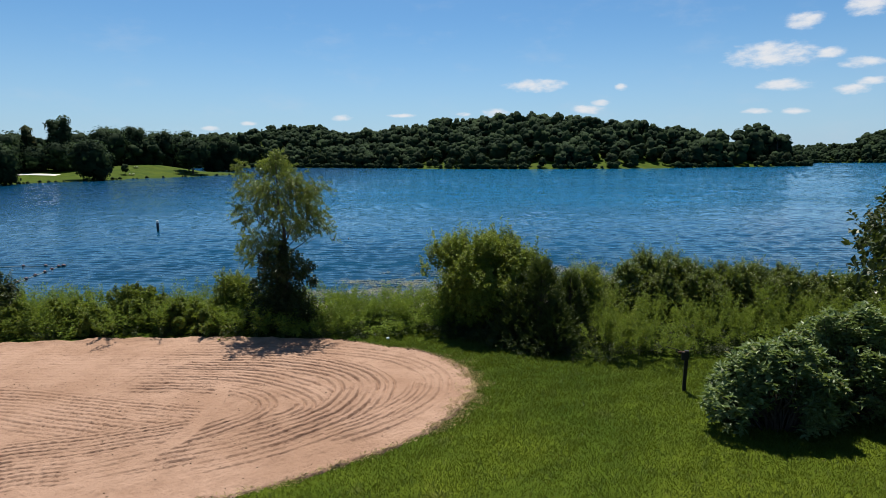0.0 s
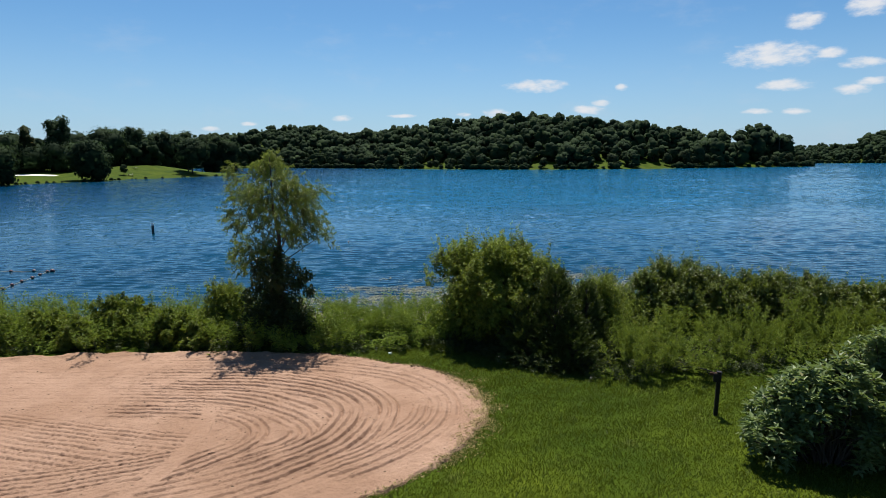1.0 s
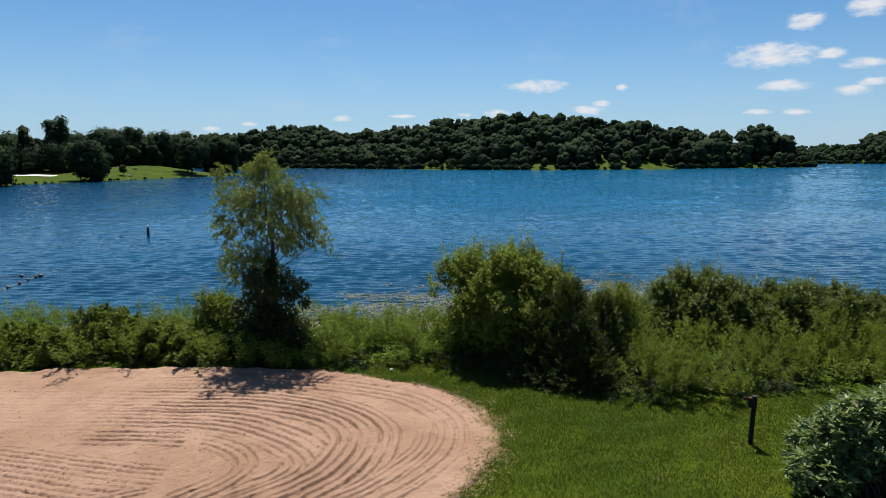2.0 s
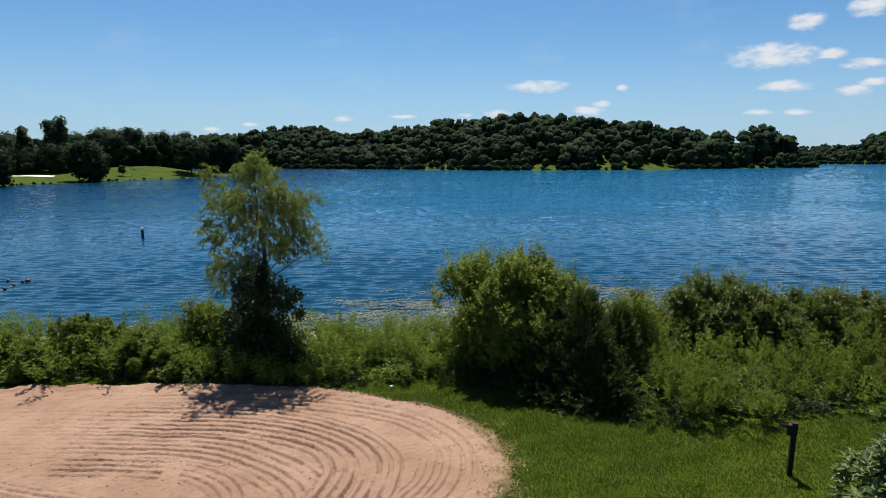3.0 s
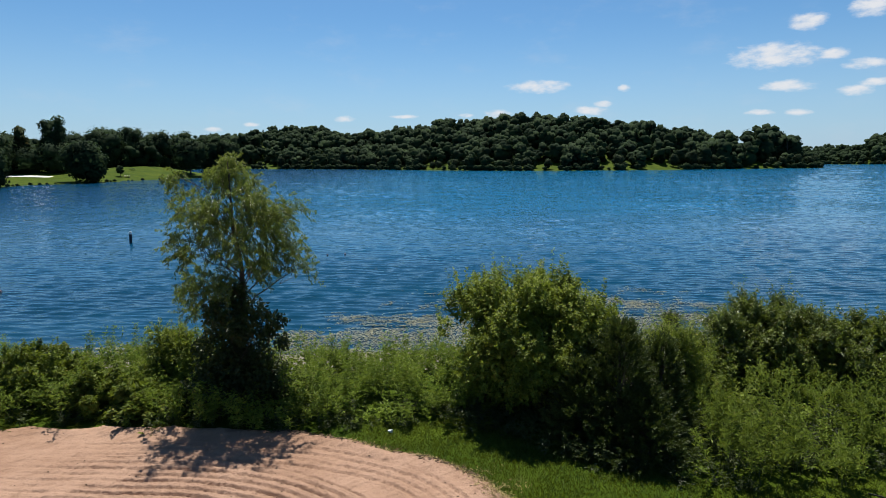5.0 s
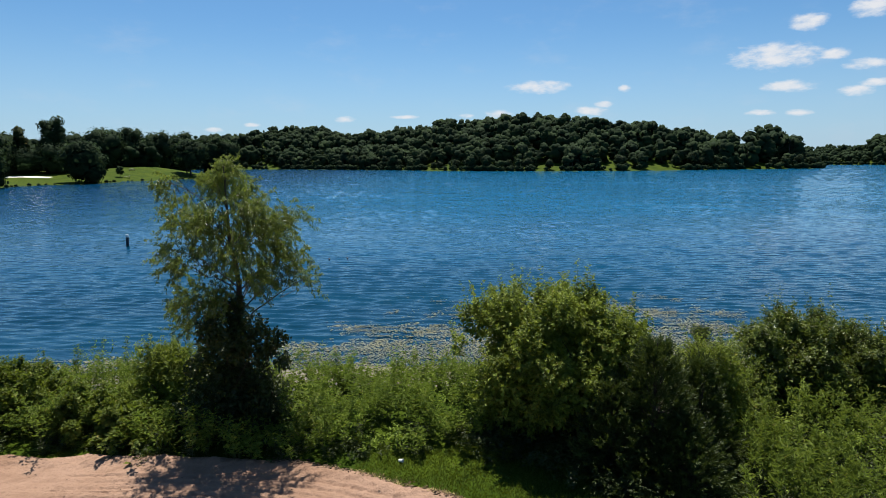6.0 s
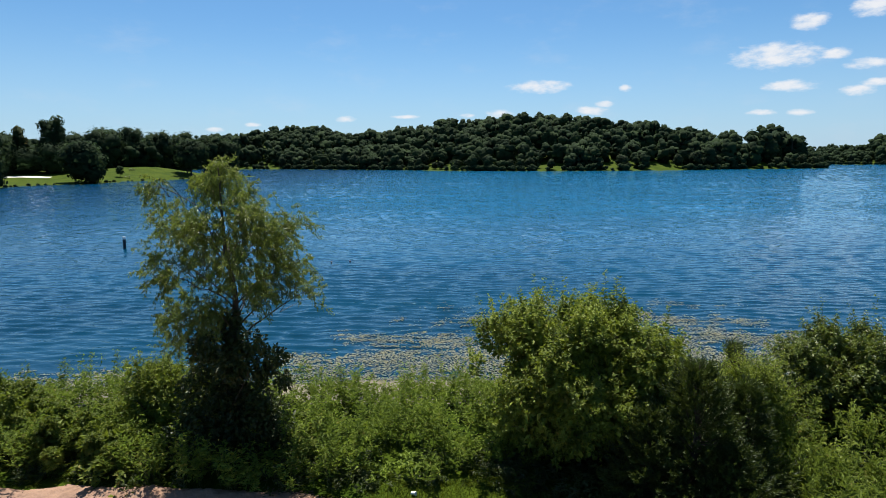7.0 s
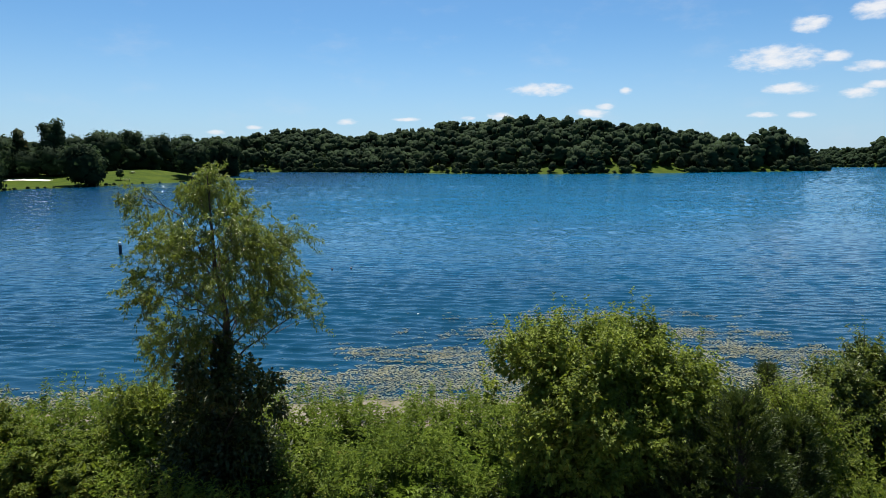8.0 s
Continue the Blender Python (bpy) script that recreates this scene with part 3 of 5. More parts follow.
def tree_geo(seed, tall, wide, kind, count, leaf, bare=0.18):
    """Trunk with limbs, and leaves in clumps, of a tree that stands at the origin."""
    rng = np.random.default_rng(seed)
    number = 44 if count > 600 else 15 if kind == "pine" else 16
    t = ((np.arange(number) + rng.random(number)) / number) ** (1.2 if kind == "pine" else 1.0) * 0.9
    ang = rng.uniform(0, 2 * np.pi, number)
    lobes = 1 + 0.22 * np.sin(ang * 3 + seed) + 0.12 * np.sin(ang * 5 + 2 * seed)
    r = wide / 2 * crown_profile(t, kind) * lobes * (0.3 + 0.42 * np.sqrt(rng.random(number)))
    centres = np.stack([r * np.cos(ang), r * np.sin(ang), tall * (bare + (1.0 - bare) * t)], 1)
    radii = wide * rng.uniform(0.15, 0.28, number) * (1.05 - 0.6 * t if kind == "pine" else np.where(t > 0.75, 0.8, 1.0))
    sprays, facing = shingled(rng, centres, radii, count, leaf, 0.85, 0.45 if count > 600 else 0.2, 0.68 if count > 600 else 0.85)
    hearts = lumps(rng, centres, radii * (0.66 if count > 600 else 0.88))
    heart_facing = np.tile(ICO_V, (number, 1))
    crown = joined([sprays, hearts])
    facing = np.concatenate([facing, heart_facing])
    whole = unit((crown[0] - (0, 0, tall * 0.5)) * (1, 1, wide / tall))
    facing = unit(facing * 0.5 + whole * 0.7)
    lean = rng.normal(size=2) * 0.015 * tall
    trunk = np.array([(0, 0, -0.4), (0.1 * lean[0], 0.1 * lean[1], tall * 0.2), (lean[0], lean[1], tall * 0.55), (lean[0] * 1.3, lean[1], tall * 0.8)])
    pieces = [tube(trunk, np.array((0.026, 0.02, 0.012, 0.003)) * tall, 6)]
    for c in centres[: 14 if count > 600 else 0]:
        base = np.array((lean[0] * 0.5, lean[1] * 0.5, max(tall * 0.15, c[2] * 0.6)))
        pieces.append(limb(rng, base, c, 0.008 * tall, 0.002 * tall, 0.05, 3))
    return joined(pieces), crown, facing


def tree_thing(seed, tall, wide, kind, count, leaf, where, label, mat, bare=0.18, name="tree", group=""):
    trunk, crown, facing = tree_geo(seed, tall, wide, kind, count, leaf, bare)
    ob = thing(name, where, label, "tree", group)
    part("trunk", trunk, BARK, ob, smooth=True)
    part("crown", crown, mat, ob, smooth=True, normals=facing)
    return ob


GAPS = [(-2.4, 0.2, 18), (7.8, 10.8, 21), (13.6, 16.4, 17), (17.0, 20.4, 17), (25.6, 28.4, 15), (-18.5, -14.8, 18)]  # azimuths and depth of the lawns on the far shore


def in_gap(az, d):
    return any(a < az < b and d < deep for a, b, deep in GAPS)


rng = np.random.default_rng(5)
protos = [tree_geo(40 + i, 12.5, 12.0, "round", 270, 1.15, 0.0) for i in range(5)] + [tree_geo(50 + i, 14.0, 7.5, "pine", 240, 0.9, 0.03) for i in range(2)]
back_protos = [tree_geo(140 + i, 12.5, 12.0, "round", 125, 1.4, 0.1) for i in range(5)] + [tree_geo(150 + i, 14.0, 7.5, "pine", 140, 1.0, 0.1) for i in range(2)]
crowns, facings, trunks = [], [], []
spots = rng.uniform((-420, 130), (660, 920), (34000, 2))
shore = edge_distance(LAKE_SHORE, spots[:, 0], spots[:, 1])
table, taken = np.array(SKYLINE), {}
for (x, y), d in zip(spots, shore):
    az, dist = math.degrees(math.atan2(x, y)), math.hypot(x, y)
    ridge = np.interp(az, table[:, 0], table[:, 1])
    if d < 4 or abs(az) > 41 or dist > ridge + 22 or in_gap(az, d) or az < -25 and dist < 300 and d < 52 or -25.4 < az < -18 and dist < 455:
        continue
    cell = (round(x / 8), round(y / 8))
    if cell in taken:
        continue
    taken[cell] = True
    kind = rng.integers(5, 7) if az < -10 and rng.random() < 0.25 or rng.random() < 0.02 else rng.integers(0, 5)
    size = rng.uniform(0.7, 1.25) * (0.7 if d < 9 else 1.0) * (1.5 if 25.5 < az < 28.8 and d > 12 else 0.7 if 29.3 < az < 34 else 1.25 if -27 < az < -20 else 1.0)
    size *= 0.78 if kind > 4 else 1.0
    a = rng.uniform(0, 2 * math.pi)
    turn = np.array(((math.cos(a), math.sin(a), 0), (-math.sin(a), math.cos(a), 0), (0, 0, 1))) * size * rng.uniform(0.85, 1.15, 3) * (1, 1, 0.92)
    shift = np.array((x, y, ground_of(x, y) - 0.3))
    trunk, crown, facing = (protos if d < 32 else back_protos)[kind]
    crowns.append((crown[0] @ turn + shift, crown[1]))
    facings.append(unit(facing @ turn))
    if d < 32:
        trunks.append((trunk[0] @ turn + shift, trunk[1]))
spots = np.concatenate([rng.uniform((-230, 355), (460, 620), (60000, 2)), rng.uniform((-150, 160), (-80, 310), (9000, 2))])  # scrub along the far waterline and the point's
shore = edge_distance(LAKE_SHORE, spots[:, 0], spots[:, 1])
for (x, y), d in zip(spots, shore):
    if not 0.3 < d < (3.6 if y > 352 else 0.9):
        continue
    cell = (round(x / 2.6), round(y / 2.6), "low")
    if cell in taken or rng.random() < 0.15:
        continue
    taken[cell] = True
    if in_gap(math.degrees(math.atan2(x, y)), 1) and rng.random() < 0.75:
        continue
    size = rng.uniform(0.16, 0.34) if y > 352 else rng.uniform(0.05, 0.1)
    _, crown, facing = back_protos[rng.integers(0, 5)]
    facings.append(facing)
    crowns.append((crown[0] * (size * 1.3, size * 1.3, size) + np.array((x, y, ground_of(x, y) - 0.3)), crown[1]))
woods = thing("woods", (0, 0, 0), "dense dark green mixed woods on the far hills", "woods", kind="stuff")
part("foliage", joined(crowns), FAR_LEAF, woods, smooth=True, normals=np.concatenate(facings))
part("trunks", joined(trunks), BARK, woods)

# trees that stand free on the far shores, at their places: x, y, top's height, crown's width
POINT_TREES = [(-151, 243, 25.2, 10.5, "tall"), (-160, 237, 22.0, 9.5, "pine"), (-165, 231, 17.0, 15.0, "round"), (-118.5, 207.5, 14.0, 11.0, "round"),
               (-143, 263, 21.0, 16.5, "round"), (-137, 276, 22.5, 13.5, "round"), (-107, 262, 16.0, 11.5, "round"), (-112, 270, 13.4, 8.0, "round"),
               (-147, 312, 21.0, 15.3, "round"), (-165, 280, 19.0, 17.0, "round"), (-156, 236, 11.7, 12.5, "round"), (-148, 240, 13.5, 14.0, "round"),
               (-163, 231, 10.9, 10.0, "round"), (-158, 300, 18.8, 12.6, "round"), (-128, 172, 10.5, 9.0, "round"), (-143, 250, 13.0, 11.0, "round"),
               (-134, 176, 13, 11, "round"), (-125.5, 172, 13, 11, "round"), (-172, 245, 18, 14, "round"), (-140, 331, 23.5, 14.0, "round"), (-131, 347, 22.5, 14.0, "round"), (-123, 352, 20.5, 12.0, "round"), (-136, 297, 21.0, 13.0, "round"), (-131, 306, 19.0, 11.0, "round"), (-138, 272, 15.0, 11.0, "round"), (-121.3, 233.5, 5.6, 2.6, "round")]
for i, (x, y, top, wide, kind) in enumerate(POINT_TREES):
    z = ground_of(x, y)
    label = {"pine": "dark pine tree on the grassy point", "tall": "tall narrow broadleaf tree on the grassy point", "round": "dark round-crowned tree on the grassy point"}[kind]
    tree_thing(70 + i, (top - z) * 0.97, wide * 1.12, kind, 3600 if top > 6 else 700, 1.0 if top > 6 else 0.3, (x, y, z - 0.1), label, PINE_LEAF if kind == "pine" else FAR_LEAF,
               0.35 if x > -113 or top < 6 else 0.13 if kind == "round" else 0.08, group="trees on the grassy point")

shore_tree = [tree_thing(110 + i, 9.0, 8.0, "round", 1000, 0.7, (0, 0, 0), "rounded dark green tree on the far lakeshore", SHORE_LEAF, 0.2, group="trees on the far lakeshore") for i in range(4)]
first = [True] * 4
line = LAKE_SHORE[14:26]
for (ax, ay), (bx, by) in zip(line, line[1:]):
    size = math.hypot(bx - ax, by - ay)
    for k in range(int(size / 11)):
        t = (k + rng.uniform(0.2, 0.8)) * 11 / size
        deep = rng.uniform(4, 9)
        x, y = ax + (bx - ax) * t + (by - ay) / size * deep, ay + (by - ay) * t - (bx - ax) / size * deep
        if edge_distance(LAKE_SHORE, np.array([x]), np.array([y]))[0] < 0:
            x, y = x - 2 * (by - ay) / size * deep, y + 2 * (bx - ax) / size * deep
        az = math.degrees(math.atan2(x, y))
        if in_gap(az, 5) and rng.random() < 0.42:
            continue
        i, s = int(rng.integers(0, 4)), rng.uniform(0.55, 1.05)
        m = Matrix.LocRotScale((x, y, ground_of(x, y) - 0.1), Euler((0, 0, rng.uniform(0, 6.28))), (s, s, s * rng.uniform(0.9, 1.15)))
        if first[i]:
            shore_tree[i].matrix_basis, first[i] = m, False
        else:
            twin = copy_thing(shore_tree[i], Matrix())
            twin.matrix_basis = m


# ---- the bank's bushes and trees ----
def shoots(rng, start, end, per, leaf, slim, wood=0.004, spread_out=0.9):
    """Leafy shoots: thin stems with leaves set all round them, smaller towards the tip."""
    which = np.repeat(np.arange(len(start)), per)
    s = rng.random(len(which)) ** 0.85
    way = unit(end - start)[which]
    around = unit(np.cross(way, ball(rng, len(which))))
    place = start[which] + (end - start)[which] * s[:, None] + around * 0.012
    along = around * spread_out + way * 0.55 + (0, 0, -0.12)
    normal = way * 0.7 + ball(rng, len(which)) * 0.75 + (0, 0, 0.45)
    size = leaf * (1.15 - 0.45 * s) * rng.uniform(0.65, 1.2, len(which))
    blades = leaves(place, along, normal, size, size * slim * rng.uniform(0.85, 1.15, len(which)), 0.2, 0.18)
    side = unit(np.cross(end - start, ball(rng, len(start)))) * wood
    v = np.stack([start - side, start + side, end], 1).reshape(-1, 3)
    return blades, (v, np.arange(len(v)).reshape(-1, 3))


def bush(seed, where, tall, wide, count, leaf, mat, label, slim=0.55, lift=0.0, sprigs=5, name="bush", group="", deep=None, belly=0.45, flat_top=2.2, reach=0.5, leads=()):
    """Stems from the ground, lobes of leafy shoots with dark gaps between them, and sprigs that break the outline."""
    rng = np.random.default_rng(seed)
    deep = deep or wide
    lobes = int(8 + wide * 5.2)
    t = (np.arange(lobes) + rng.random(lobes)) / lobes
    ang = np.arange(lobes) * 2.4 + rng.uniform(0, 1.2, lobes)
    shape = np.where(t < belly, 0.68 + 0.32 * t / belly, np.maximum(0.02, 1 - ((t - belly) / (1.02 - belly)) ** flat_top) ** 0.5)
    r = shape * (0.5 + 0.5 * np.sqrt(rng.random(lobes)))
    size = min(tall * 0.85, wide) * rng.uniform(0.13, 0.22, lobes)
    middle = np.stack([r * np.cos(ang) * (wide / 2 - size * 0.9), r * np.sin(ang) * (deep / 2 - size * 0.9), lift * tall + size * 0.7 + ((1 - lift) * tall - size * 1.75) * t], 1)
    per = 20
    number = count // per
    which = rng.choice(lobes, number, p=size ** 2 / np.sum(size ** 2))
    u = ball(rng, number)
    u[:, 2] = np.abs(u[:, 2]) * np.where(rng.random(number) < 0.72, 1, -1)
    start = middle[which] + u * (size[which] * rng.uniform(0.25, 0.85, number))[:, None]
    way = unit(u * 0.75 + np.array((0, 0, 0.5)) + ball(rng, number) * 0.4)
    end = start + way * (reach * min(1.0, tall / 2.5) * rng.uniform(0.45, 1.05, number))[:, None]
    start[:, 2], end[:, 2] = np.maximum(start[:, 2], 0.05), np.maximum(end[:, 2], 0.1)
    blades, twigs = shoots(rng, start, end, per, leaf, slim)
    heart = np.concatenate([middle, middle * (0.5, 0.5, 0.95), middle * (0.2, 0.2, 0.85)])
    crown = [blades, clumped(rng, heart, np.tile(size * 0.85, 3), count // 3, leaf * 1.6, leaf * 1.1, 0.9)]
    stems = []
    for k in range(0, lobes):
        root = np.array((rng.normal() * wide * 0.06, rng.normal() * deep * 0.06, -0.1))
        stems.append(limb(rng, root, middle[k], 0.014 * tall ** 0.7, 0.005, 0.08, 4))
    high = np.argsort(end[:, 2] + 0.12 * tall * rng.random(number))[-max(sprigs * 4, 12):]
    pick = rng.choice(high, sprigs, replace=False)
    lead = np.stack([rng.normal(size=sprigs) * 0.10, rng.normal(size=sprigs) * 0.10, 0.15 + 0.42 * rng.random(sprigs) ** 2], 1) * min(1.0, tall / 3)
    more, thin = shoots(rng, start[pick], end[pick] + lead, 34, leaf * 0.9, slim, 0.006)
    for x, y, low, top in leads:  # tall leading shoots, each a small tuft of three
        foot = np.array((x, y, low)) + rng.normal(size=(5, 3)) * (0.07, 0.07, 0.1)
        tip = foot + rng.normal(size=(5, 3)) * (0.1, 0.1, 0) + np.stack([np.zeros(5), np.zeros(5), (top - low) * np.array((1.0, 0.8, 0.65, 0.5, 0.55))], 1)
        for geo, store in zip(shoots(rng, foot, tip, 46, leaf, slim, 0.008), (crown, stems)):
            store.append(geo)
    ob = thing(name, (*where, ground_of(*where) - 0.03), label, "bush", group)
    part("woody_frame", joined(stems + [twigs, thin]), BARK, ob)
    part("foliage", joined(crown + [more]), mat, ob)
    return ob


def willow():
    """A slender young willow: wavering trunk, rising limbs, and lobes of thin drooping twigs with narrow leaves."""
    rng = np.random.default_rng(21)
    ob = thing("willow_tree", (-6.0, 22.6, 0.35), "slender young willow with thin yellow-green foliage beside the sand", "tree")
    trunk = np.array([(-0.2, 0, -0.2), (-0.1, 0, 1.8), (0.0, 0.05, 3.1), (0.04, 0, 3.8), (-0.04, 0.03, 4.3), (-0.13, 0, 4.75), (-0.14, 0, 5.4), (-0.16, 0, 6.0), (-0.18, 0, 6.7)])
    part("trunk", tube(trunk, (0.11, 0.09, 0.075, 0.062, 0.052, 0.043, 0.032, 0.02, 0.008), 7), BARK, ob, smooth=True)
    wood, foliage = [], []
    # the crown's lobes: beside the trunk, height, radius, how leafy
    lobes = [(-0.2, 6.45, 0.36, 1.1), (-0.7, 6.25, 0.32, 0.9), (-1.25, 6.25, 0.24, 0.45), (-0.05, 5.95, 0.5, 1.0), (-1.15, 5.5, 0.5, 0.6), (-0.65, 5.15, 0.55, 0.9),
             (0.3, 5.55, 0.45, 1.0), (0.9, 5.4, 0.55, 0.9), (1.35, 5.4, 0.35, 0.35), (0.58, 4.85, 0.6, 1.0), (1.1, 4.45, 0.48, 0.85), (-0.5, 4.45, 0.5, 0.8), (-1.05, 4.4, 0.42, 0.6),
             (0.72, 4.1, 0.38, 0.5), (1.55, 3.8, 0.34, 0.4), (1.15, 3.95, 0.36, 0.35), (0.1, 3.9, 0.42, 0.4), (-1.4, 3.4, 0.5, 0.6), (-0.83, 3.45, 0.46, 0.75), (-1.75, 3.25, 0.3, 0.3), (-0.4, 3.1, 0.5, 0.9),
             (-1.2, 2.85, 0.42, 0.45), (-1.5, 4.75, 0.22, 0.4)]
    lobes = [(x, rng.normal() * 0.4, z, r * 1.16, leafy * (0.85 if z > 4 else 0.6)) for x, z, r, leafy in lobes]
    lobes += [(0.3, -0.9, 4.6, 0.5, 0.55), (-0.4, 0.9, 4.9, 0.5, 0.55), (-0.3, -0.8, 5.5, 0.42, 0.6), (0.2, 0.85, 3.9, 0.5, 0.4), (-0.2, -0.7, 3.6, 0.45, 0.5)]
    for x, y, z, r, leafy in lobes:
        end = np.array((x, y, z))
        h = min(max(1.9, z - 0.3 - 0.5 * math.hypot(x, y)), 6.0)
        base = np.array([np.interp(h, trunk[:, 2], trunk[:, i]) for i in range(3)])
        wood.append(limb(rng, base, end, 0.010 + 0.014 * (6.8 - h) / 5, 0.006, 0.08, 5, 4, 0.03))
        for j in range(3):
            wood.append(limb(rng, base + (end - base) * rng.uniform(0.45, 0.8), end + ball(rng, 1)[0] * r * 0.8, 0.009, 0.003, 0.08, 3, 3, 0.04))
        twigs = int(98 * leafy * r / 0.45)
        p = end + ball(rng, twigs) * (r * rng.random(twigs) ** 0.5)[:, None]
        out = unit(p - np.array((-0.1, 0, z)))
        q = p + out * rng.uniform(0.05, 0.22, twigs)[:, None] + np.stack([rng.normal(size=twigs) * 0.09, rng.normal(size=twigs) * 0.09, -rng.uniform(-0.06, 0.34, twigs)], 1)
        side = unit(np.cross(q - p, ball(rng, twigs))) * 0.004
        wood.append((np.stack([p - side, p + side, q], 1).reshape(-1, 3), np.arange(3 * twigs).reshape(-1, 3)))
        which = np.repeat(np.arange(twigs), 34)
        m = len(which)
        place = p[which] + (q - p)[which] * rng.random(m)[:, None] + rng.normal(size=(m, 3)) * 0.022
        along = ball(rng, m) * 0.7 + (0, 0, -0.3) + unit(q - p)[which] * 0.6
        foliage.append(leaves(place, along, ball(rng, m) + (0, 0, 0.6), rng.uniform(0.05, 0.095, m), rng.uniform(0.018, 0.028, m), 0.1, 0.15))
    part("limb_frame", joined(wood), BARK, ob)
    part("crown", joined(foliage), WILLOW_LEAF, ob)
    return ob


def vine():
    """Dark broad-leaved vine that climbs the willow's trunk, hanging out in ragged clumps."""
    rng = np.random.default_rng(31)
    ob = thing("vine", (-6.05, 22.45, 0.35), "dark broad-leaved vine climbing the willow's trunk", "vine")
    hang = [(0.5, 2.85, 0.3), (0.95, 2.5, 0.26), (0.62, 2.3, 0.36), (-0.45, 2.85, 0.36), (-0.62, 2.2, 0.34), (-0.3, 1.7, 0.42), (0.4, 1.55, 0.4), (-0.85, 1.25, 0.46), (0.75, 0.95, 0.5),
            (-0.6, 0.6, 0.6), (0.2, 0.55, 0.65), (1.0, 0.5, 0.4), (-1.25, 0.55, 0.45), (1.1, 1.9, 0.2), (-1.0, 1.8, 0.26), (0.1, 2.5, 0.4), (0.2, 1.1, 0.6), (-0.5, 1.0, 0.5)]
    centres = np.array([(0.03 * math.sin(z * 5), 0.1 * math.cos(z * 4), z) for z in np.arange(0.3, 3.5, 0.22)] + [(x, rng.normal() * 0.2 - 0.1, z) for x, z, r in hang])
    radii = np.array([0.30 - 0.03 * z for z in np.arange(0.3, 3.5, 0.22)] + [r for x, z, r in hang])
    stems = [limb(rng, (rng.normal() * 0.2, rng.normal() * 0.15, -0.2), c, 0.016, 0.005, 0.05, 4) for c in centres]
    start = centres[rng.choice(len(centres), 420, p=radii ** 2 / np.sum(radii ** 2))] + ball(rng, 420) * 0.16
    end = start + ball(rng, 420) * 0.2 + np.array((0, 0, -0.16)) + unit(start * (1, 1, 0)) * 0.14
    trails, thin = shoots(rng, start, end, 11, 0.12, 0.75)
    part("woody_stems", joined(stems + [thin]), BARK, ob)
    part("foliage", joined([trails, clumped(rng, centres, radii, 10500, 0.12, 0.085, 0.95, 0.4)]), DARK_LEAF, ob)
    return ob


def cedar(seed, where, leaders, count, label):
    """A dark evergreen of one or more cones of feathery upswept sprays; leaders: place beside the foot, height, width, share."""
    rng = np.random.default_rng(seed)
    ob = thing("cedar_shrub", (*where, ground_of(*where) - 0.03), label, "shrub", "cedars on the bank")
    needles, wood = [], []
    for x, y, tall, wide, share in leaders:
        number = int(count * share / 24)
        t = rng.random(number) ** 1.15
        ang = rng.uniform(0, 2 * np.pi, number)
        lobe = 1 + 0.22 * np.sin(ang * 3 + seed + 5 * t) + 0.14 * np.sin(t * 31)
        r = wide / 2 * np.maximum(0.02, 1 - t) ** 0.62 * lobe * (0.3 + 0.7 * np.sqrt(rng.random(number)))
        start = np.stack([x + r * np.cos(ang) * 0.8, y + r * np.sin(ang) * 0.8, tall * (0.03 + 0.9 * t)], 1)
        out = np.stack([np.cos(ang), np.sin(ang), rng.uniform(0.25, 0.9, number) + 0.9 * t], 1) + rng.normal(size=(number, 3)) * 0.2
        end = start + unit(out) * (rng.uniform(0.28, 0.62, number) * (1.1 - 0.45 * t))[:, None]
        end[:, 2] -= 0.1 * rng.random(number) * (1 - t)
        which = np.repeat(np.arange(number), 24)
        s = rng.random(len(which))[:, None]
        place = start[which] + (end - start)[which] * s
        along = unit((end - start)[which]) * 0.9 + ball(rng, len(which)) * 0.6
        needles.append(leaves(place, along, ball(rng, len(which)) + (0, 0, 0.4), rng.uniform(0.08, 0.16, len(which)) * (1.25 - s[:, 0] * 0.7), 0.021, 0.1, 0.05))
        wood.append(tube([(x * 0.3, y * 0.3, -0.1), (x, y, tall * 0.45), (x, y, tall * 0.97)], (0.06, 0.04, 0.008), 6))
        for k in range(0, number, max(1, number // 60)):
            wood.append(limb(rng, (x, y, max(0.1, start[k][2] * 0.75)), start[k], 0.018, 0.005, 0.02, 3))
    part("trunk", joined(wood), BARK, ob)
    part("foliage", joined(needles), NEEDLE, ob)
    return ob


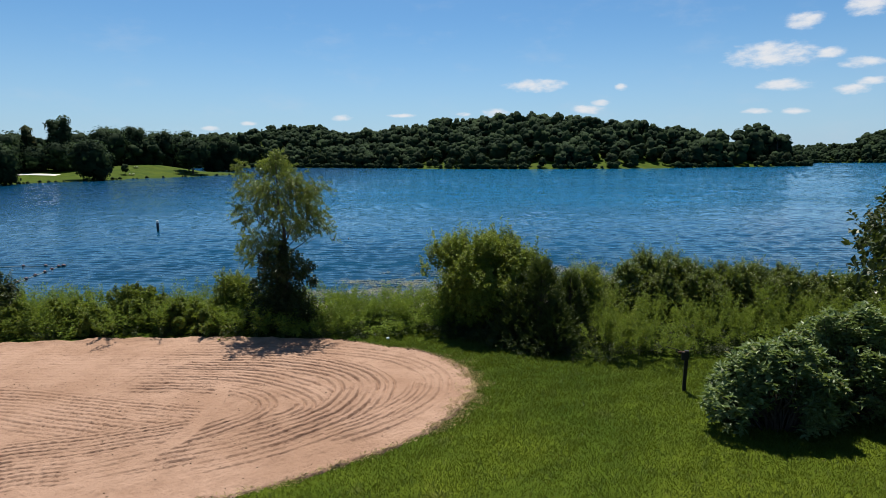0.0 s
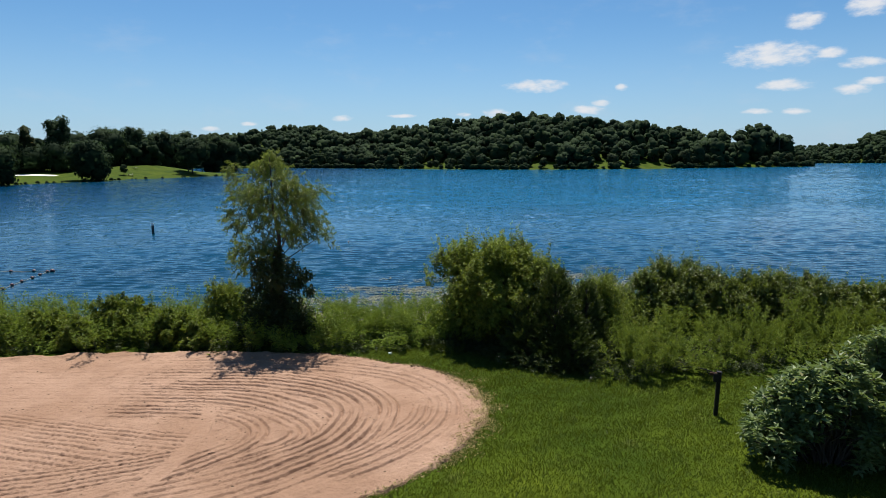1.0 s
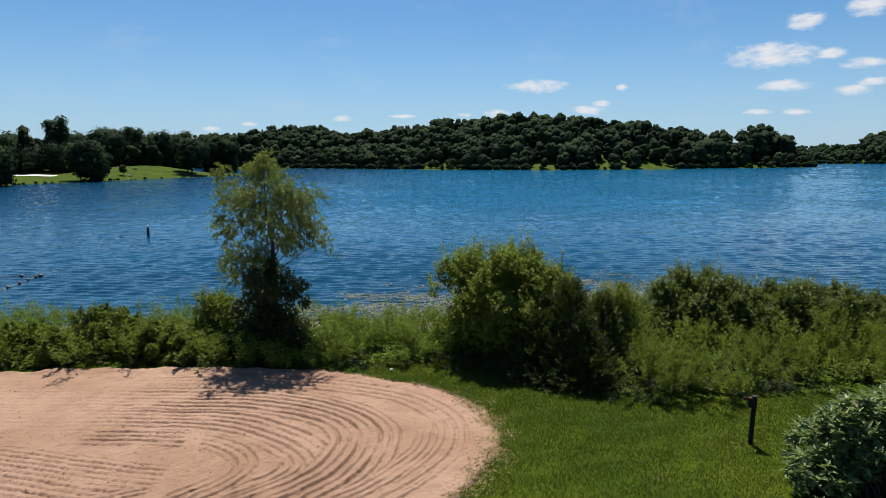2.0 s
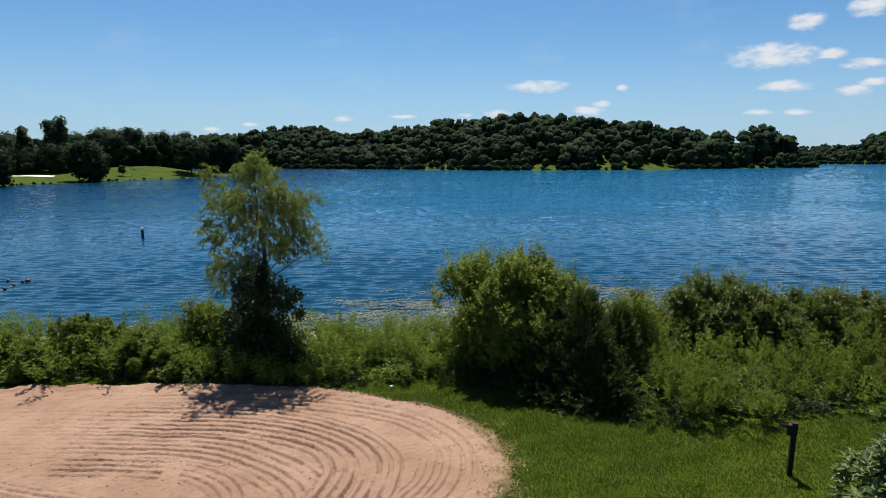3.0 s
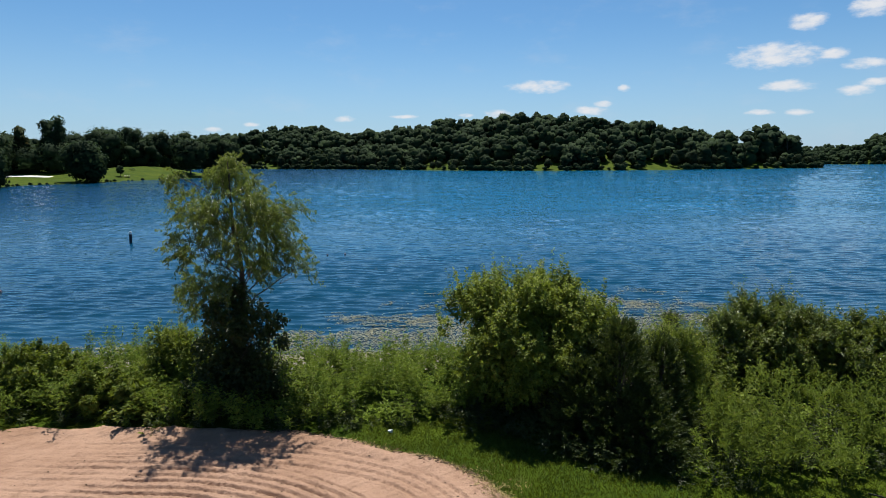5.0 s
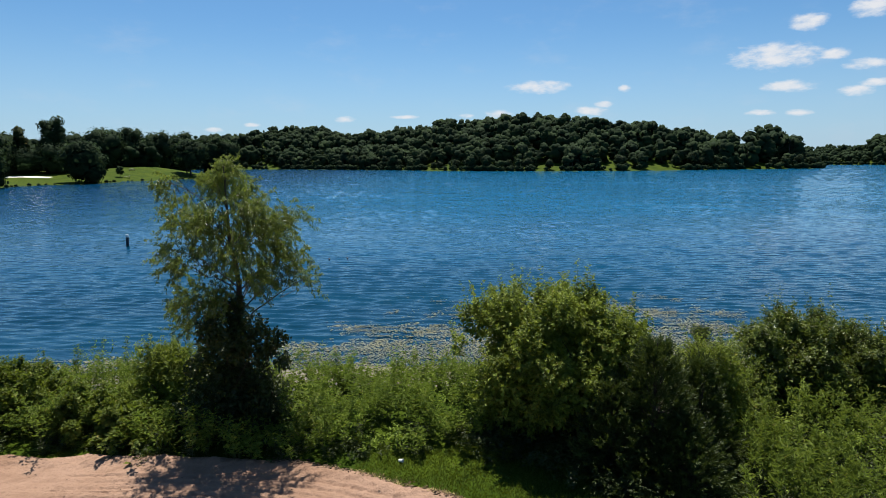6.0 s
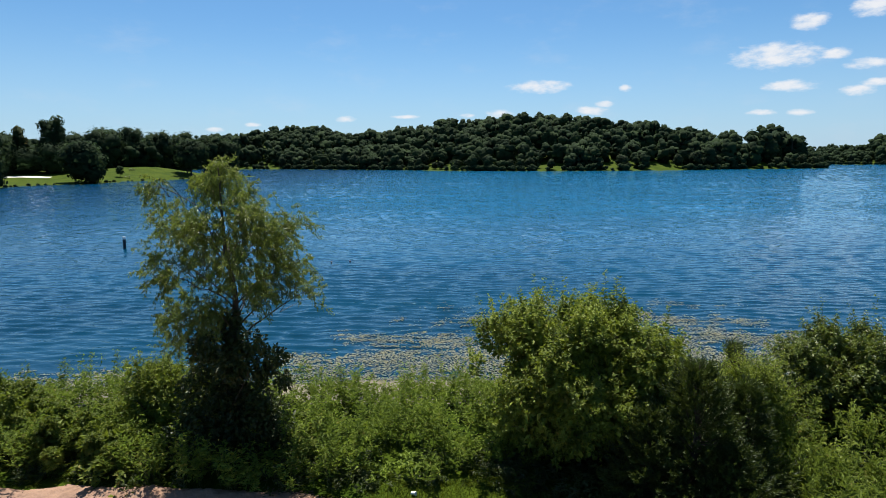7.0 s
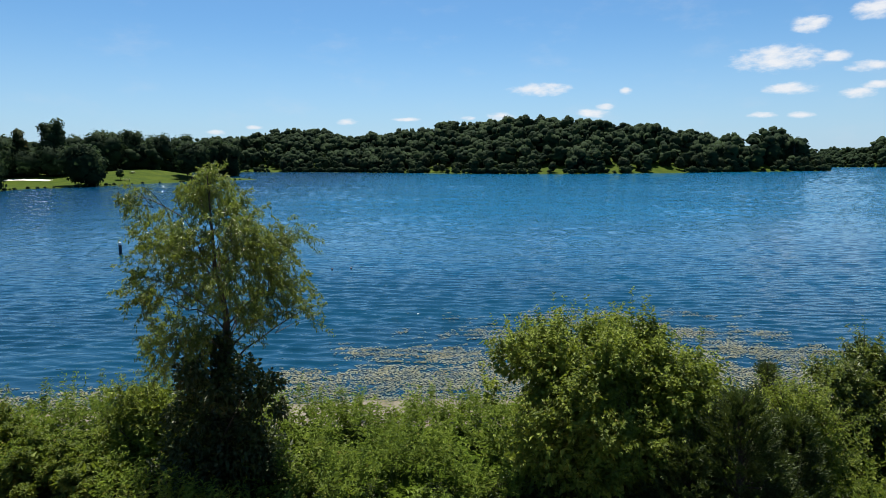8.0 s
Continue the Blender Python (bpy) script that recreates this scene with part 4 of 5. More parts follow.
def sumac(seed, where, tall, wide, deep, rosettes, label):
    """A lobed mass of drooping pointed leaves that stand in whorls at the ends of the stems."""
    rng = np.random.default_rng(seed)
    ob = thing("sumac_bush", (*where, ground_of(*where) - 0.03), label, "bush", "sumac bushes on the lawn")
    blades, stems = [], []
    lobes = 19
    lt, la = (np.arange(lobes) + rng.random(lobes)) / lobes, np.arange(lobes) * 2.4 + rng.uniform(0, 1, lobes)
    lr = np.sqrt(np.maximum(0.05, 1 - lt ** 2)) * (0.5 + 0.5 * rng.random(lobes))
    size_of = tall * rng.uniform(0.13, 0.27, lobes)
    hub = np.stack([lr * np.cos(la) * (wide / 2 - 0.5), lr * np.sin(la) * (deep / 2 - 0.5), size_of * 0.5 + (tall - size_of * 1.7) * lt], 1)
    for k in range(rosettes):
        i = k % lobes
        way = unit(rng.normal(size=3) + (0, 0, 0.55))
        tip = hub[i] + way * size_of[i] * rng.uniform(0.7, 1.05)
        tip[2] = max(tip[2], 0.16)
        if k % 5 == 0:
            stems.append(limb(rng, tip * (0.25, 0.25, 0) + (0, 0, -0.1), tip, 0.022, 0.01, 0.08, 4))
        m = 12
        a = np.arange(m) * 2.4 + rng.uniform(0, 6)
        tier = np.linspace(0, 1, m)
        along = np.stack([np.cos(a), np.sin(a), 0.75 - 1.05 * (1 - tier) + rng.normal(size=m) * 0.2], 1) + unit(tip * (1, 1, 0.3)) * 0.25
        place = tip - np.array((0, 0, 0.14)) * (1 - tier)[:, None] + rng.normal(size=(m, 3)) * 0.02
        blades.append(leaves(place, along, np.array((0, 0, 1.0)) + ball(rng, m) * 0.6, rng.uniform(0.13, 0.22, m), rng.uniform(0.07, 0.11, m), 0.18, 0.2))
    part("woody_frame", joined(stems), BARK, ob)
    part("foliage", joined(blades), SUMAC_LEAF, ob)
    return ob


willow()
vine()
bush(32, (-8.35, 23.6), 2.2, 2.0, 9000, 0.085, BUSH_LEAF, "small rounded shrub with yellow-green shoots beside the willow", 0.45, name="shrub", lift=0.1, sprigs=9, reach=0.4)
bush(33, (1.6, 22.5), 3.75, 5.3, 54000, 0.105, BUSH_LEAF, "large leafy green bush beside the water", 0.58, lift=0.0, sprigs=44, deep=4.6, belly=0.42, flat_top=3.0, reach=0.55,
     leads=[(-1.85, 0.0, 3.0, 3.7), (-1.2, 0.3, 3.1, 3.75), (-0.35, 0.1, 3.3, 4.05), (0.1, -0.3, 3.2, 3.85), (0.85, 0.1, 3.3, 4.2), (1.15, 0.4, 3.1, 3.7), (1.75, 0.0, 2.7, 3.35), (2.2, 0.1, 2.3, 2.95), (-2.3, -0.2, 2.2, 2.75)])
cedar(34, (3.35, 20.4), [(0, 0, 3.0, 2.7, 0.38), (1.05, 0.35, 2.5, 1.6, 0.2), (-0.85, 0.1, 2.0, 1.7, 0.18), (0.4, -0.6, 1.5, 2.6, 0.24)], 62000, "dark feathery cedar in front of the large bush")
cedar(35, (6.3, 25.2), [(0, 0, 2.1, 0.75, 1.0)], 5000, "small narrow dark cedar near the water")
bush(36, (8.7, 24.3), 2.75, 4.6, 24000, 0.105, DULL_LEAF, "wide dark green bush on the bank", 0.5, sprigs=16, group="bushes along the bank", deep=3.2)
bush(37, (13.0, 24.0), 2.15, 5.2, 22000, 0.105, DULL_LEAF, "wide dark green bush on the bank", 0.5, sprigs=14, group="bushes along the bank", deep=3.0)
bush(44, (10.9, 23.5), 2.3, 4.8, 22000, 0.105, DULL_LEAF, "wide dark green bush on the bank", 0.5, sprigs=14, group="bushes along the bank", deep=3.0)
bush(38, (15.8, 23.0), 1.9, 4.2, 12000, 0.115, DULL_LEAF, "low dark green bush on the bank", 0.5, sprigs=8, group="bushes along the bank", deep=3.0)
bush(39, (-16.9, 22.6), 2.1, 1.8, 4000, 0.12, DARK_LEAF, "dark shrub at the edge of the sand", 0.55, name="shrub")
for seed, x, y, tall, wide, count in ((43, -12.0, 23.1, 1.75, 2.6, 9000), (46, -14.4, 22.7, 1.35, 2.2, 6000), (47, -10.0, 22.3, 1.25, 1.9, 6000), (48, -16.0, 21.9, 1.2, 1.8, 5000),
                                      (49, -12.9, 21.9, 1.1, 1.6, 4500), (50, -8.7, 21.9, 1.05, 1.5, 4500), (51, -18.6, 22.3, 1.4, 2.4, 6000)):
    bush(seed, (x, y), tall, wide, count, 0.10, BROAD, "low leafy shrub with bright tops among the weeds", 0.55, name="shrub", sprigs=8, group="low shrubs beside the sand", reach=0.35)
bush(40, (10.4, 10.4), 6.2, 6.4, 30000, 0.14, DARK_LEAF, "dark broadleaf young tree on the lawn", 0.6, 0.55, name="young_tree", sprigs=20)
bush(45, (5.2, 22.0), 2.5, 2.2, 12000, 0.08, BUSH_LEAF, "bright green sapling thicket beside the cedar", 0.42, sprigs=14, reach=0.6)
sumac(41, (7.95, 13.7), 2.4, 4.1, 2.9, 680, "broad bush with whorls of pointed leaves on the lawn")
sumac(42, (10.2, 14.6), 2.95, 4.0, 3.0, 620, "tall bush with whorls of pointed leaves on the lawn")


# ---- weeds, grass, algae ----
def weed_field(name, seed, area, density, tall, leaf, slim, mat, label, per=24, low=0.35, up=0.35, foot=0.0):
    """Leafy stems, close together; area gives the ones to keep."""
    rng = np.random.default_rng(seed)
    cx, cy, scale = area(rng, density / 7)
    clump = np.repeat(np.arange(len(cx)), 7)
    off = rng.normal(size=(len(clump), 2)) * 0.15
    x, y = cx[clump] + off[:, 0], cy[clump] + off[:, 1]
    z = ground_height(x, y)
    mound = rng.uniform(0.5, 1.25, len(cx)) * (1 + 0.32 * waves2d(cx, cy, seed, 1.9))
    h = tall * (scale * mound)[clump] * rng.uniform(0.75, 1.12, len(x))
    lean = off * 1.1 + rng.normal(size=(len(x), 2)) * 0.1
    root = np.stack([x, y, z - 0.03], 1)
    top = root + np.stack([lean[:, 0] * h, lean[:, 1] * h, h], 1)
    side = unit(np.cross(top - root, ball(rng, len(x)))) * 0.006
    v = np.stack([root - side, root + side, top], 1).reshape(-1, 3)
    stems = (v, np.arange(len(v)).reshape(-1, 3))
    which = np.repeat(np.arange(len(x)), per)
    u = low * rng.random(len(which)) + (1 - low) * np.sqrt(rng.random(len(which)))
    u = foot + (1 - foot) * u
    place = root[which] + (top - root)[which] * u[:, None] + rng.normal(size=(len(which), 3)) * (0.04, 0.04, 0.03)
    ang = rng.uniform(0, 2 * np.pi, len(which))
    along = np.stack([np.cos(ang), np.sin(ang), rng.normal(size=len(which)) * 0.4 + up], 1)
    size = leaf * (1.15 - 0.6 * u) * rng.uniform(0.7, 1.3, len(which))
    blades = leaves(place, along, np.array((0, 0, 1.0)) + ball(rng, len(which)) * 0.5, size, size * slim, 0.15, 0.25)
    ob = thing(name, (0, 0, 0), label, "weeds", kind="stuff")
    part("stems", stems, STEM, ob)
    part("leaves", blades, mat, ob)
    return ob


BARE = [(1.9, 22.4, 1.7, 1.7), (3.4, 20.3, 1.5, 1.3), (-6.0, 22.2, 0.7, 0.6)]  # ground without weeds under the large bush, the cedar and the vine: middle, half sizes


def bank(x0, x1, y_in=0.0, y_out=26.9):
    def area(rng, density):
        n = int((x1 - x0) * 9 * density)
        x, y = rng.uniform(x0, x1, n), rng.uniform(17.8, y_out, n)
        front = np.interp(x, WEED_FRONT[:, 0], WEED_FRONT[:, 1]) + y_in + waves2d(x, y, 77, 1.3) * 0.18
        keep = (y > front) & (rng.random(n) < 0.8 + 0.2 * waves2d(x, y, 78, 1.7))
        for fx, fy, rx, ry in BARE:
            keep &= ((x - fx) / rx) ** 2 + ((y - fy) / ry) ** 2 > 1
        x, y, front = x[keep], y[keep], front[keep]
        return x, y, 0.85 + 0.15 * smooth((y - front) / 1.2)
    return area


weed_field("tall_weeds", 61, bank(-30, 1.5), 19, 1.22, 0.15, 0.34, WEED, "tall green leafy weeds along the sandy bank", 30, 0.3, 0.7, 0.2)
weed_field("tall_weeds", 62, bank(3.4, 20), 17, 1.4, 0.17, 0.24, PALE_WEED, "tall pale green weeds along the lawn", 34, 0.3, 1.2, 0.25)
weed_field("bramble", 63, bank(-30, -4, 0.2, 25.0), 4, 1.15, 0.16, 0.6, BROAD, "broad-leaved bramble among the weeds", 26)
weed_field("bramble", 64, bank(6, 20, 0.8, 25.5), 3.5, 1.25, 0.16, 0.55, BROAD, "broad-leaved bramble among the weeds", 26)
weed_field("undergrowth", 67, bank(-20, 17, 0.4, 27.3), 22, 0.6, 0.15, 0.55, WEED, "low leafy undergrowth between the weeds", 11, 0.5)
# Dark leaf colour paints in the shade along the weeds' foot.
weed_field("undergrowth", 71, bank(-20, 18, 0.1, 22.6), 14, 0.36, 0.10, 0.5, DARK_LEAF, "undergrowth coloured dark for the shade at the foot of the weeds", 14, 0.5)
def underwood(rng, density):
    """The ground under the large bush and the cedar, filled dark to deepen its shade."""
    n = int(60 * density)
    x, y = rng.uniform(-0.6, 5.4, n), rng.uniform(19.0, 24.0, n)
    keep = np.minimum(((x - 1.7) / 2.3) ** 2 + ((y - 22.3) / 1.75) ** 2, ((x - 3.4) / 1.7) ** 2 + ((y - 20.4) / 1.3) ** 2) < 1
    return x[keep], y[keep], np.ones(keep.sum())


# Dark leaves paint shade over ground that would otherwise look sunlit.
weed_field("undergrowth", 72, underwood, 16, 0.5, 0.12, 0.5, DARK_LEAF, "undergrowth coloured dark for the shade under the large bush", 16, 0.5)
weed_field("grass_edge", 65, bank(-20, 3.6, -0.1, 22.0), 9, 0.34, 0.2, 0.06, BLADE, "long unmown grass at the foot of the weeds", 10, 0.1)


def lawn():
    rng = np.random.default_rng(66)
    n = 500000
    x, y = rng.uniform(-13, 17, n), 3.0 + 18.5 * rng.random(n) ** 0.75
    front = np.interp(x, WEED_FRONT[:, 0], WEED_FRONT[:, 1])
    edge = edge_distance(SAND_EDGE, x, y) + waves2d(x, y, 11, 1.1) * 0.10
    keep = (edge > -0.05) & (y < front + 0.3) & ((x > -3) | (y < 19)) & (rng.random(n) < smooth((y - 3) / 6) * smooth((17 - np.abs(x - 2)) / 6))
    x, y = x[keep], y[keep]
    m = len(x)
    root = np.stack([x, y, ground_height(x, y) - 0.005], 1)
    tilt = rng.normal(size=(m, 2)) * 0.5
    tall = rng.uniform(0.03, 0.08, m) * (1 + 0.35 * waves2d(x, y, 67, 1.2))
    top = root + np.stack([tilt[:, 0] * tall, tilt[:, 1] * tall, tall], 1)
    side = unit(np.cross(top - root, ball(rng, m))) * 0.009
    v = np.stack([root - side, root + side, top], 1).reshape(-1, 3)
    ob = thing("lawn_grass", (0, 0, 0), "short green mown grass blades", "grass", kind="stuff")
    part("blades", (v, np.arange(len(v)).reshape(-1, 3)), BLADE, ob)


lawn()


def algae():
    """Scum and weed that float in ragged mats along the shore."""
    rng = np.random.default_rng(68)
    gx, gy = np.meshgrid(np.arange(-16, 16, 0.07), np.arange(27.4, 40, 0.05))
    x, y = gx.ravel() + rng.normal(size=gx.size) * 0.03, gy.ravel() + rng.normal(size=gx.size) * 0.02
    reach = np.interp(x, (-18, -14, -11, -9, -7.5, -5, 0, 3, 6, 11, 14, 18), (1.0, 1.6, 1.9, 1.2, 2.6, 5.5, 8.5, 12, 12, 9, 5, 2))
    field = 1.0 - (y - 27.7) / reach + waves2d(x * 0.4, y, 69, 2.0, 3) * 0.55 + waves2d(x * 0.45, y, 70, 0.45, 3) * 0.5
    keep = field > 0.02 + 0.55 * rng.random(len(x))
    x, y = x[keep], y[keep]
    m = len(x)
    ang = np.arange(4) * np.pi / 2 + rng.uniform(0, 1.5, (m, 1)) + rng.normal(size=(m, 4)) * 0.25
    r = rng.uniform(0.012, 0.044, m)[:, None] * rng.uniform(0.6, 1.25, (m, 4))
    z = np.repeat(rng.uniform(0.006, 0.022, m)[:, None], 4, 1)
    v = np.stack([x[:, None] + r * np.cos(ang) * 1.5, y[:, None] + r * np.sin(ang), z], -1).reshape(-1, 3)
    i = np.arange(m)[:, None] * 4
    f = np.concatenate([i + [0, 1, 2], i + [0, 2, 3]], 1).reshape(-1, 3)
    ob = thing("floating_algae", (0, 0, 0), "pale floating algae mats on the shallow water", "algae", kind="stuff")
    part("mats", (v, f), ALGAE_MAT, ob)


algae()


# ---- things on the lawn, the sand and the lake ----
def lawn_post(where, turn):
    """A slim leaning post with a capped bracket at its head."""
    ob = thing("post", (*where, ground_of(*where)), "slim dark post with a small metal bracket in the lawn", "post")
    ob.rotation_euler = (0, radians(1.5), radians(turn))
    part("shaft", block(-0.045, 0.045, -0.045, 0.045, -0.3, 1.12, 0.008), STEEL, ob)
    part("cap", block(-0.06, 0.06, -0.06, 0.06, 1.12, 1.15, 0.008), STEEL, ob)
    part("head", block(-0.13, 0.055, -0.055, 0.055, 0.88, 1.1, 0.012), STEEL, ob)
    part("arm", tube([(-0.1, 0, 1.1), (-0.3, 0.02, 1.16), (-0.5, 0.03, 1.19)], (0.018, 0.014, 0.01), 6), STEEL, ob)
    bracket = part("bracket", block(-0.22, -0.045, -0.035, 0.035, 1.04, 1.11, 0.006), RUST, ob)
    part("lip", tube([(-0.22, 0, 1.07), (-0.27, 0, 1.09), (-0.28, 0, 1.14)], 0.014, 6), STEEL, bracket)
    for z in (0.3, 0.6, 0.84):
        part("bolt", tube([(-0.01, -0.05, z), (-0.01, -0.06, z)], 0.012, 6), STEEL, ob)
    return ob


lawn_post((6.6, 16.0), -12)


def paper_cup(where):
    ob = thing("paper_cup", (*where, ground_of(*where) + 0.06), "crumpled white paper cup lying in the grass", "litter")
    ob.rotation_euler = (radians(78), 0, radians(60))
    ob.scale = (0.75, 0.75, 0.75)
    part("cup_wall", lathe([(0.04, -0.07), (0.045, 0.0), (0.055, 0.07), (0.052, 0.07), (0.042, 0.0), (0.037, -0.065), (0.0, -0.065)], 12), WHITE, ob)
    part("rim", lathe([(0.053, 0.066), (0.059, 0.070), (0.053, 0.076)], 12), WHITE, ob)


paper_cup((-2.0, 20.9))


def marker_buoy(where):
    ob = thing("marker_buoy", (*where, -0.12), "upright dark cylinder buoy with a white top on the lake", "buoy")
    part("body", lathe([(0.0, -0.4), (0.12, -0.4), (0.12, 0.80), (0.11, 0.84)], 16), DARK_PLASTIC, ob, smooth=True)
    part("collar", lathe([(0.12, -0.06), (0.17, -0.03), (0.17, 0.05), (0.12, 0.09)], 16), DARK_PLASTIC, ob)
    part("cap", lathe([(0.11, 0.84), (0.125, 0.86), (0.125, 1.0), (0.10, 1.06), (0.0, 1.08)], 16), WHITE, ob)


marker_buoy((-27.9, 59.0))

FLOATS = [(-24.77, 39.0, 1.35), (-25.0, 38.85, 1.0), (-24.77, 37.8, 1.0), (-24.6, 36.85, 1.0), (-24.47, 35.75, 1.0), (-24.3, 34.7, 1.0), (-24.1, 33.7, 1.0), (-23.95, 32.8, 1.0),
          (-26.0, 39.1, 1.0), (-27.35, 38.95, 1.0), (-9.4, 51.4, 0.7), (-8.15, 51.7, 0.7), (-24.6, 68.9, 0.9)]


def swim_float():
    ob = thing("rope_float", (0, 0, 0.03), "small dark navy and dull red float on the swimming rope", "float", "floats of the swimming rope")
    part("shell", lathe([(0.0, -0.12), (0.09, -0.10), (0.145, -0.03), (0.15, 0.02)], 12), DARK_PLASTIC, ob, smooth=True)
    part("top", lathe([(0.15, 0.02), (0.14, 0.08), (0.09, 0.13), (0.0, 0.15)], 12), FLOAT_TOP, ob, smooth=True)
    part("ring", lathe([(0.15, 0.005), (0.165, 0.02), (0.15, 0.035)], 12), DARK_PLASTIC, ob)
    return ob


first_float = swim_float()
for k, (x, y, s) in enumerate(FLOATS):
    m = Matrix.LocRotScale((x, y, 0.02), Euler((0.1 * math.sin(k * 2.1), 0.12 * math.cos(k * 1.7), k)), (s * 0.65, s * 0.65, s * 0.65))
    if k:
        copy_thing(first_float, Matrix()).matrix_basis = m
    else:
        first_float.matrix_basis = m
for name, pts in (("swimming_rope", FLOATS[:8] + [(-23.6, 30.5, 1)]), ("swimming_rope", [FLOATS[0], FLOATS[8], FLOATS[9], (-33, 38.6, 1)])):
    line = np.array([(x, y, 0.012) for x, y, s in pts])
    line = np.concatenate([line[:1]] + [np.linspace(a, b, 5)[1:] - np.array((0, 0, 1)) * (0.02 * np.sin(np.linspace(0, np.pi, 5))[1:, None]) for a, b in zip(line, line[1:])])
    rope = new(name, mesh_of(name, *tube(line, 0.014, 5), ROPE, True))
    tagged(rope, "thin wet swimming rope on the lake", "rope")


def debris(seed, count):
    """Dark clods, sticks and straw along the sand's edge and in the furrows."""
    rng = np.random.default_rng(seed)
    pieces = []
    for _ in range(count):
        pick = rng.random()
        if pick < 0.14:
            i = rng.integers(3, len(SAND_EDGE) - 5)
            t = rng.random()
            (ax, ay), (bx, by) = SAND_EDGE[i], SAND_EDGE[i + 1]
            x, y = ax + (bx - ax) * t + rng.normal() * 0.16, ay + (by - ay) * t + rng.normal() * 0.14
        elif pick < 0.5:
            i = rng.integers(5, 10)  # the dark crumbly strip where the lawn meets the far rim
            t = rng.random()
            (ax, ay), (bx, by) = SAND_EDGE[i], SAND_EDGE[i + 1]
            x, y = ax + (bx - ax) * t + rng.normal() * 0.08, ay + (by - ay) * t - 0.05 + rng.normal() * 0.09
        elif pick < 0.6:
            x = rng.uniform(-13, -4.5)  # clods along one furrow
            y = 16.45 + rng.normal() * 0.12
        else:
            x, y = rng.uniform(-13, 0.6), rng.uniform(10.5, 21)
        if edge_distance(SAND_EDGE, np.array([x]), np.array([y]))[0] > 0.15:
            continue
        z = float(sand_height(np.array([x]), np.array([y]))[0])
        r = rng.uniform(0.012, 0.042) if 0.14 <= pick < 0.5 else rng.uniform(0.007, 0.022)
        v = ball(rng, 8) * r * (1.6, 1.0, 0.6) + (x, y, max(z, 0.42) + r * 0.2)
        bm = bmesh.new()
        for p in v:
            bm.verts.new(p)
        bmesh.ops.convex_hull(bm, input=bm.verts[:])
        bm.verts.index_update()
        pieces.append((np.array([q.co for q in bm.verts]), np.array([[q.index for q in f.verts] for f in bm.faces])))
        bm.free()
    ob = thing("beach_debris", (0, 0, 0), "dark clods and twigs scattered over the sand", "debris", kind="stuff")
    part("clods", joined(pieces), DEBRIS, ob)


debris(81, 1100)


def dry_fringe():
    rng = np.random.default_rng(82)
    n = 190000
    x, y = rng.uniform(-8, 1.6, n), rng.uniform(9, 20.7, n)
    edge = edge_distance(SAND_EDGE, x, y)
    keep = np.abs(edge + 0.08) < np.abs(rng.normal(size=n)) * (0.07 + 0.2 * smooth((x + 0.7) / 1.2)) * (0.35 + 0.65 * (waves2d(x, y, 83, 0.8) > -0.1))
    x, y = x[keep], y[keep]
    m = len(x)
    root = np.stack([x, y, np.maximum(sand_height(x, y), 0.42) + 0.004], 1)
    along = ball(rng, m) * (1, 1, 0.3) + (0, 0, 0.3)
    ob = thing("dry_straw", (0, 0, 0), "dry straw fringe between the sand and the lawn", "straw", kind="stuff")
    part("straws", leaves(root, along, ball(rng, m) + (0, 0, 1), rng.uniform(0.04, 0.12, m), 0.019, 0.05, 0.1), STRAW, ob)


dry_fringe()


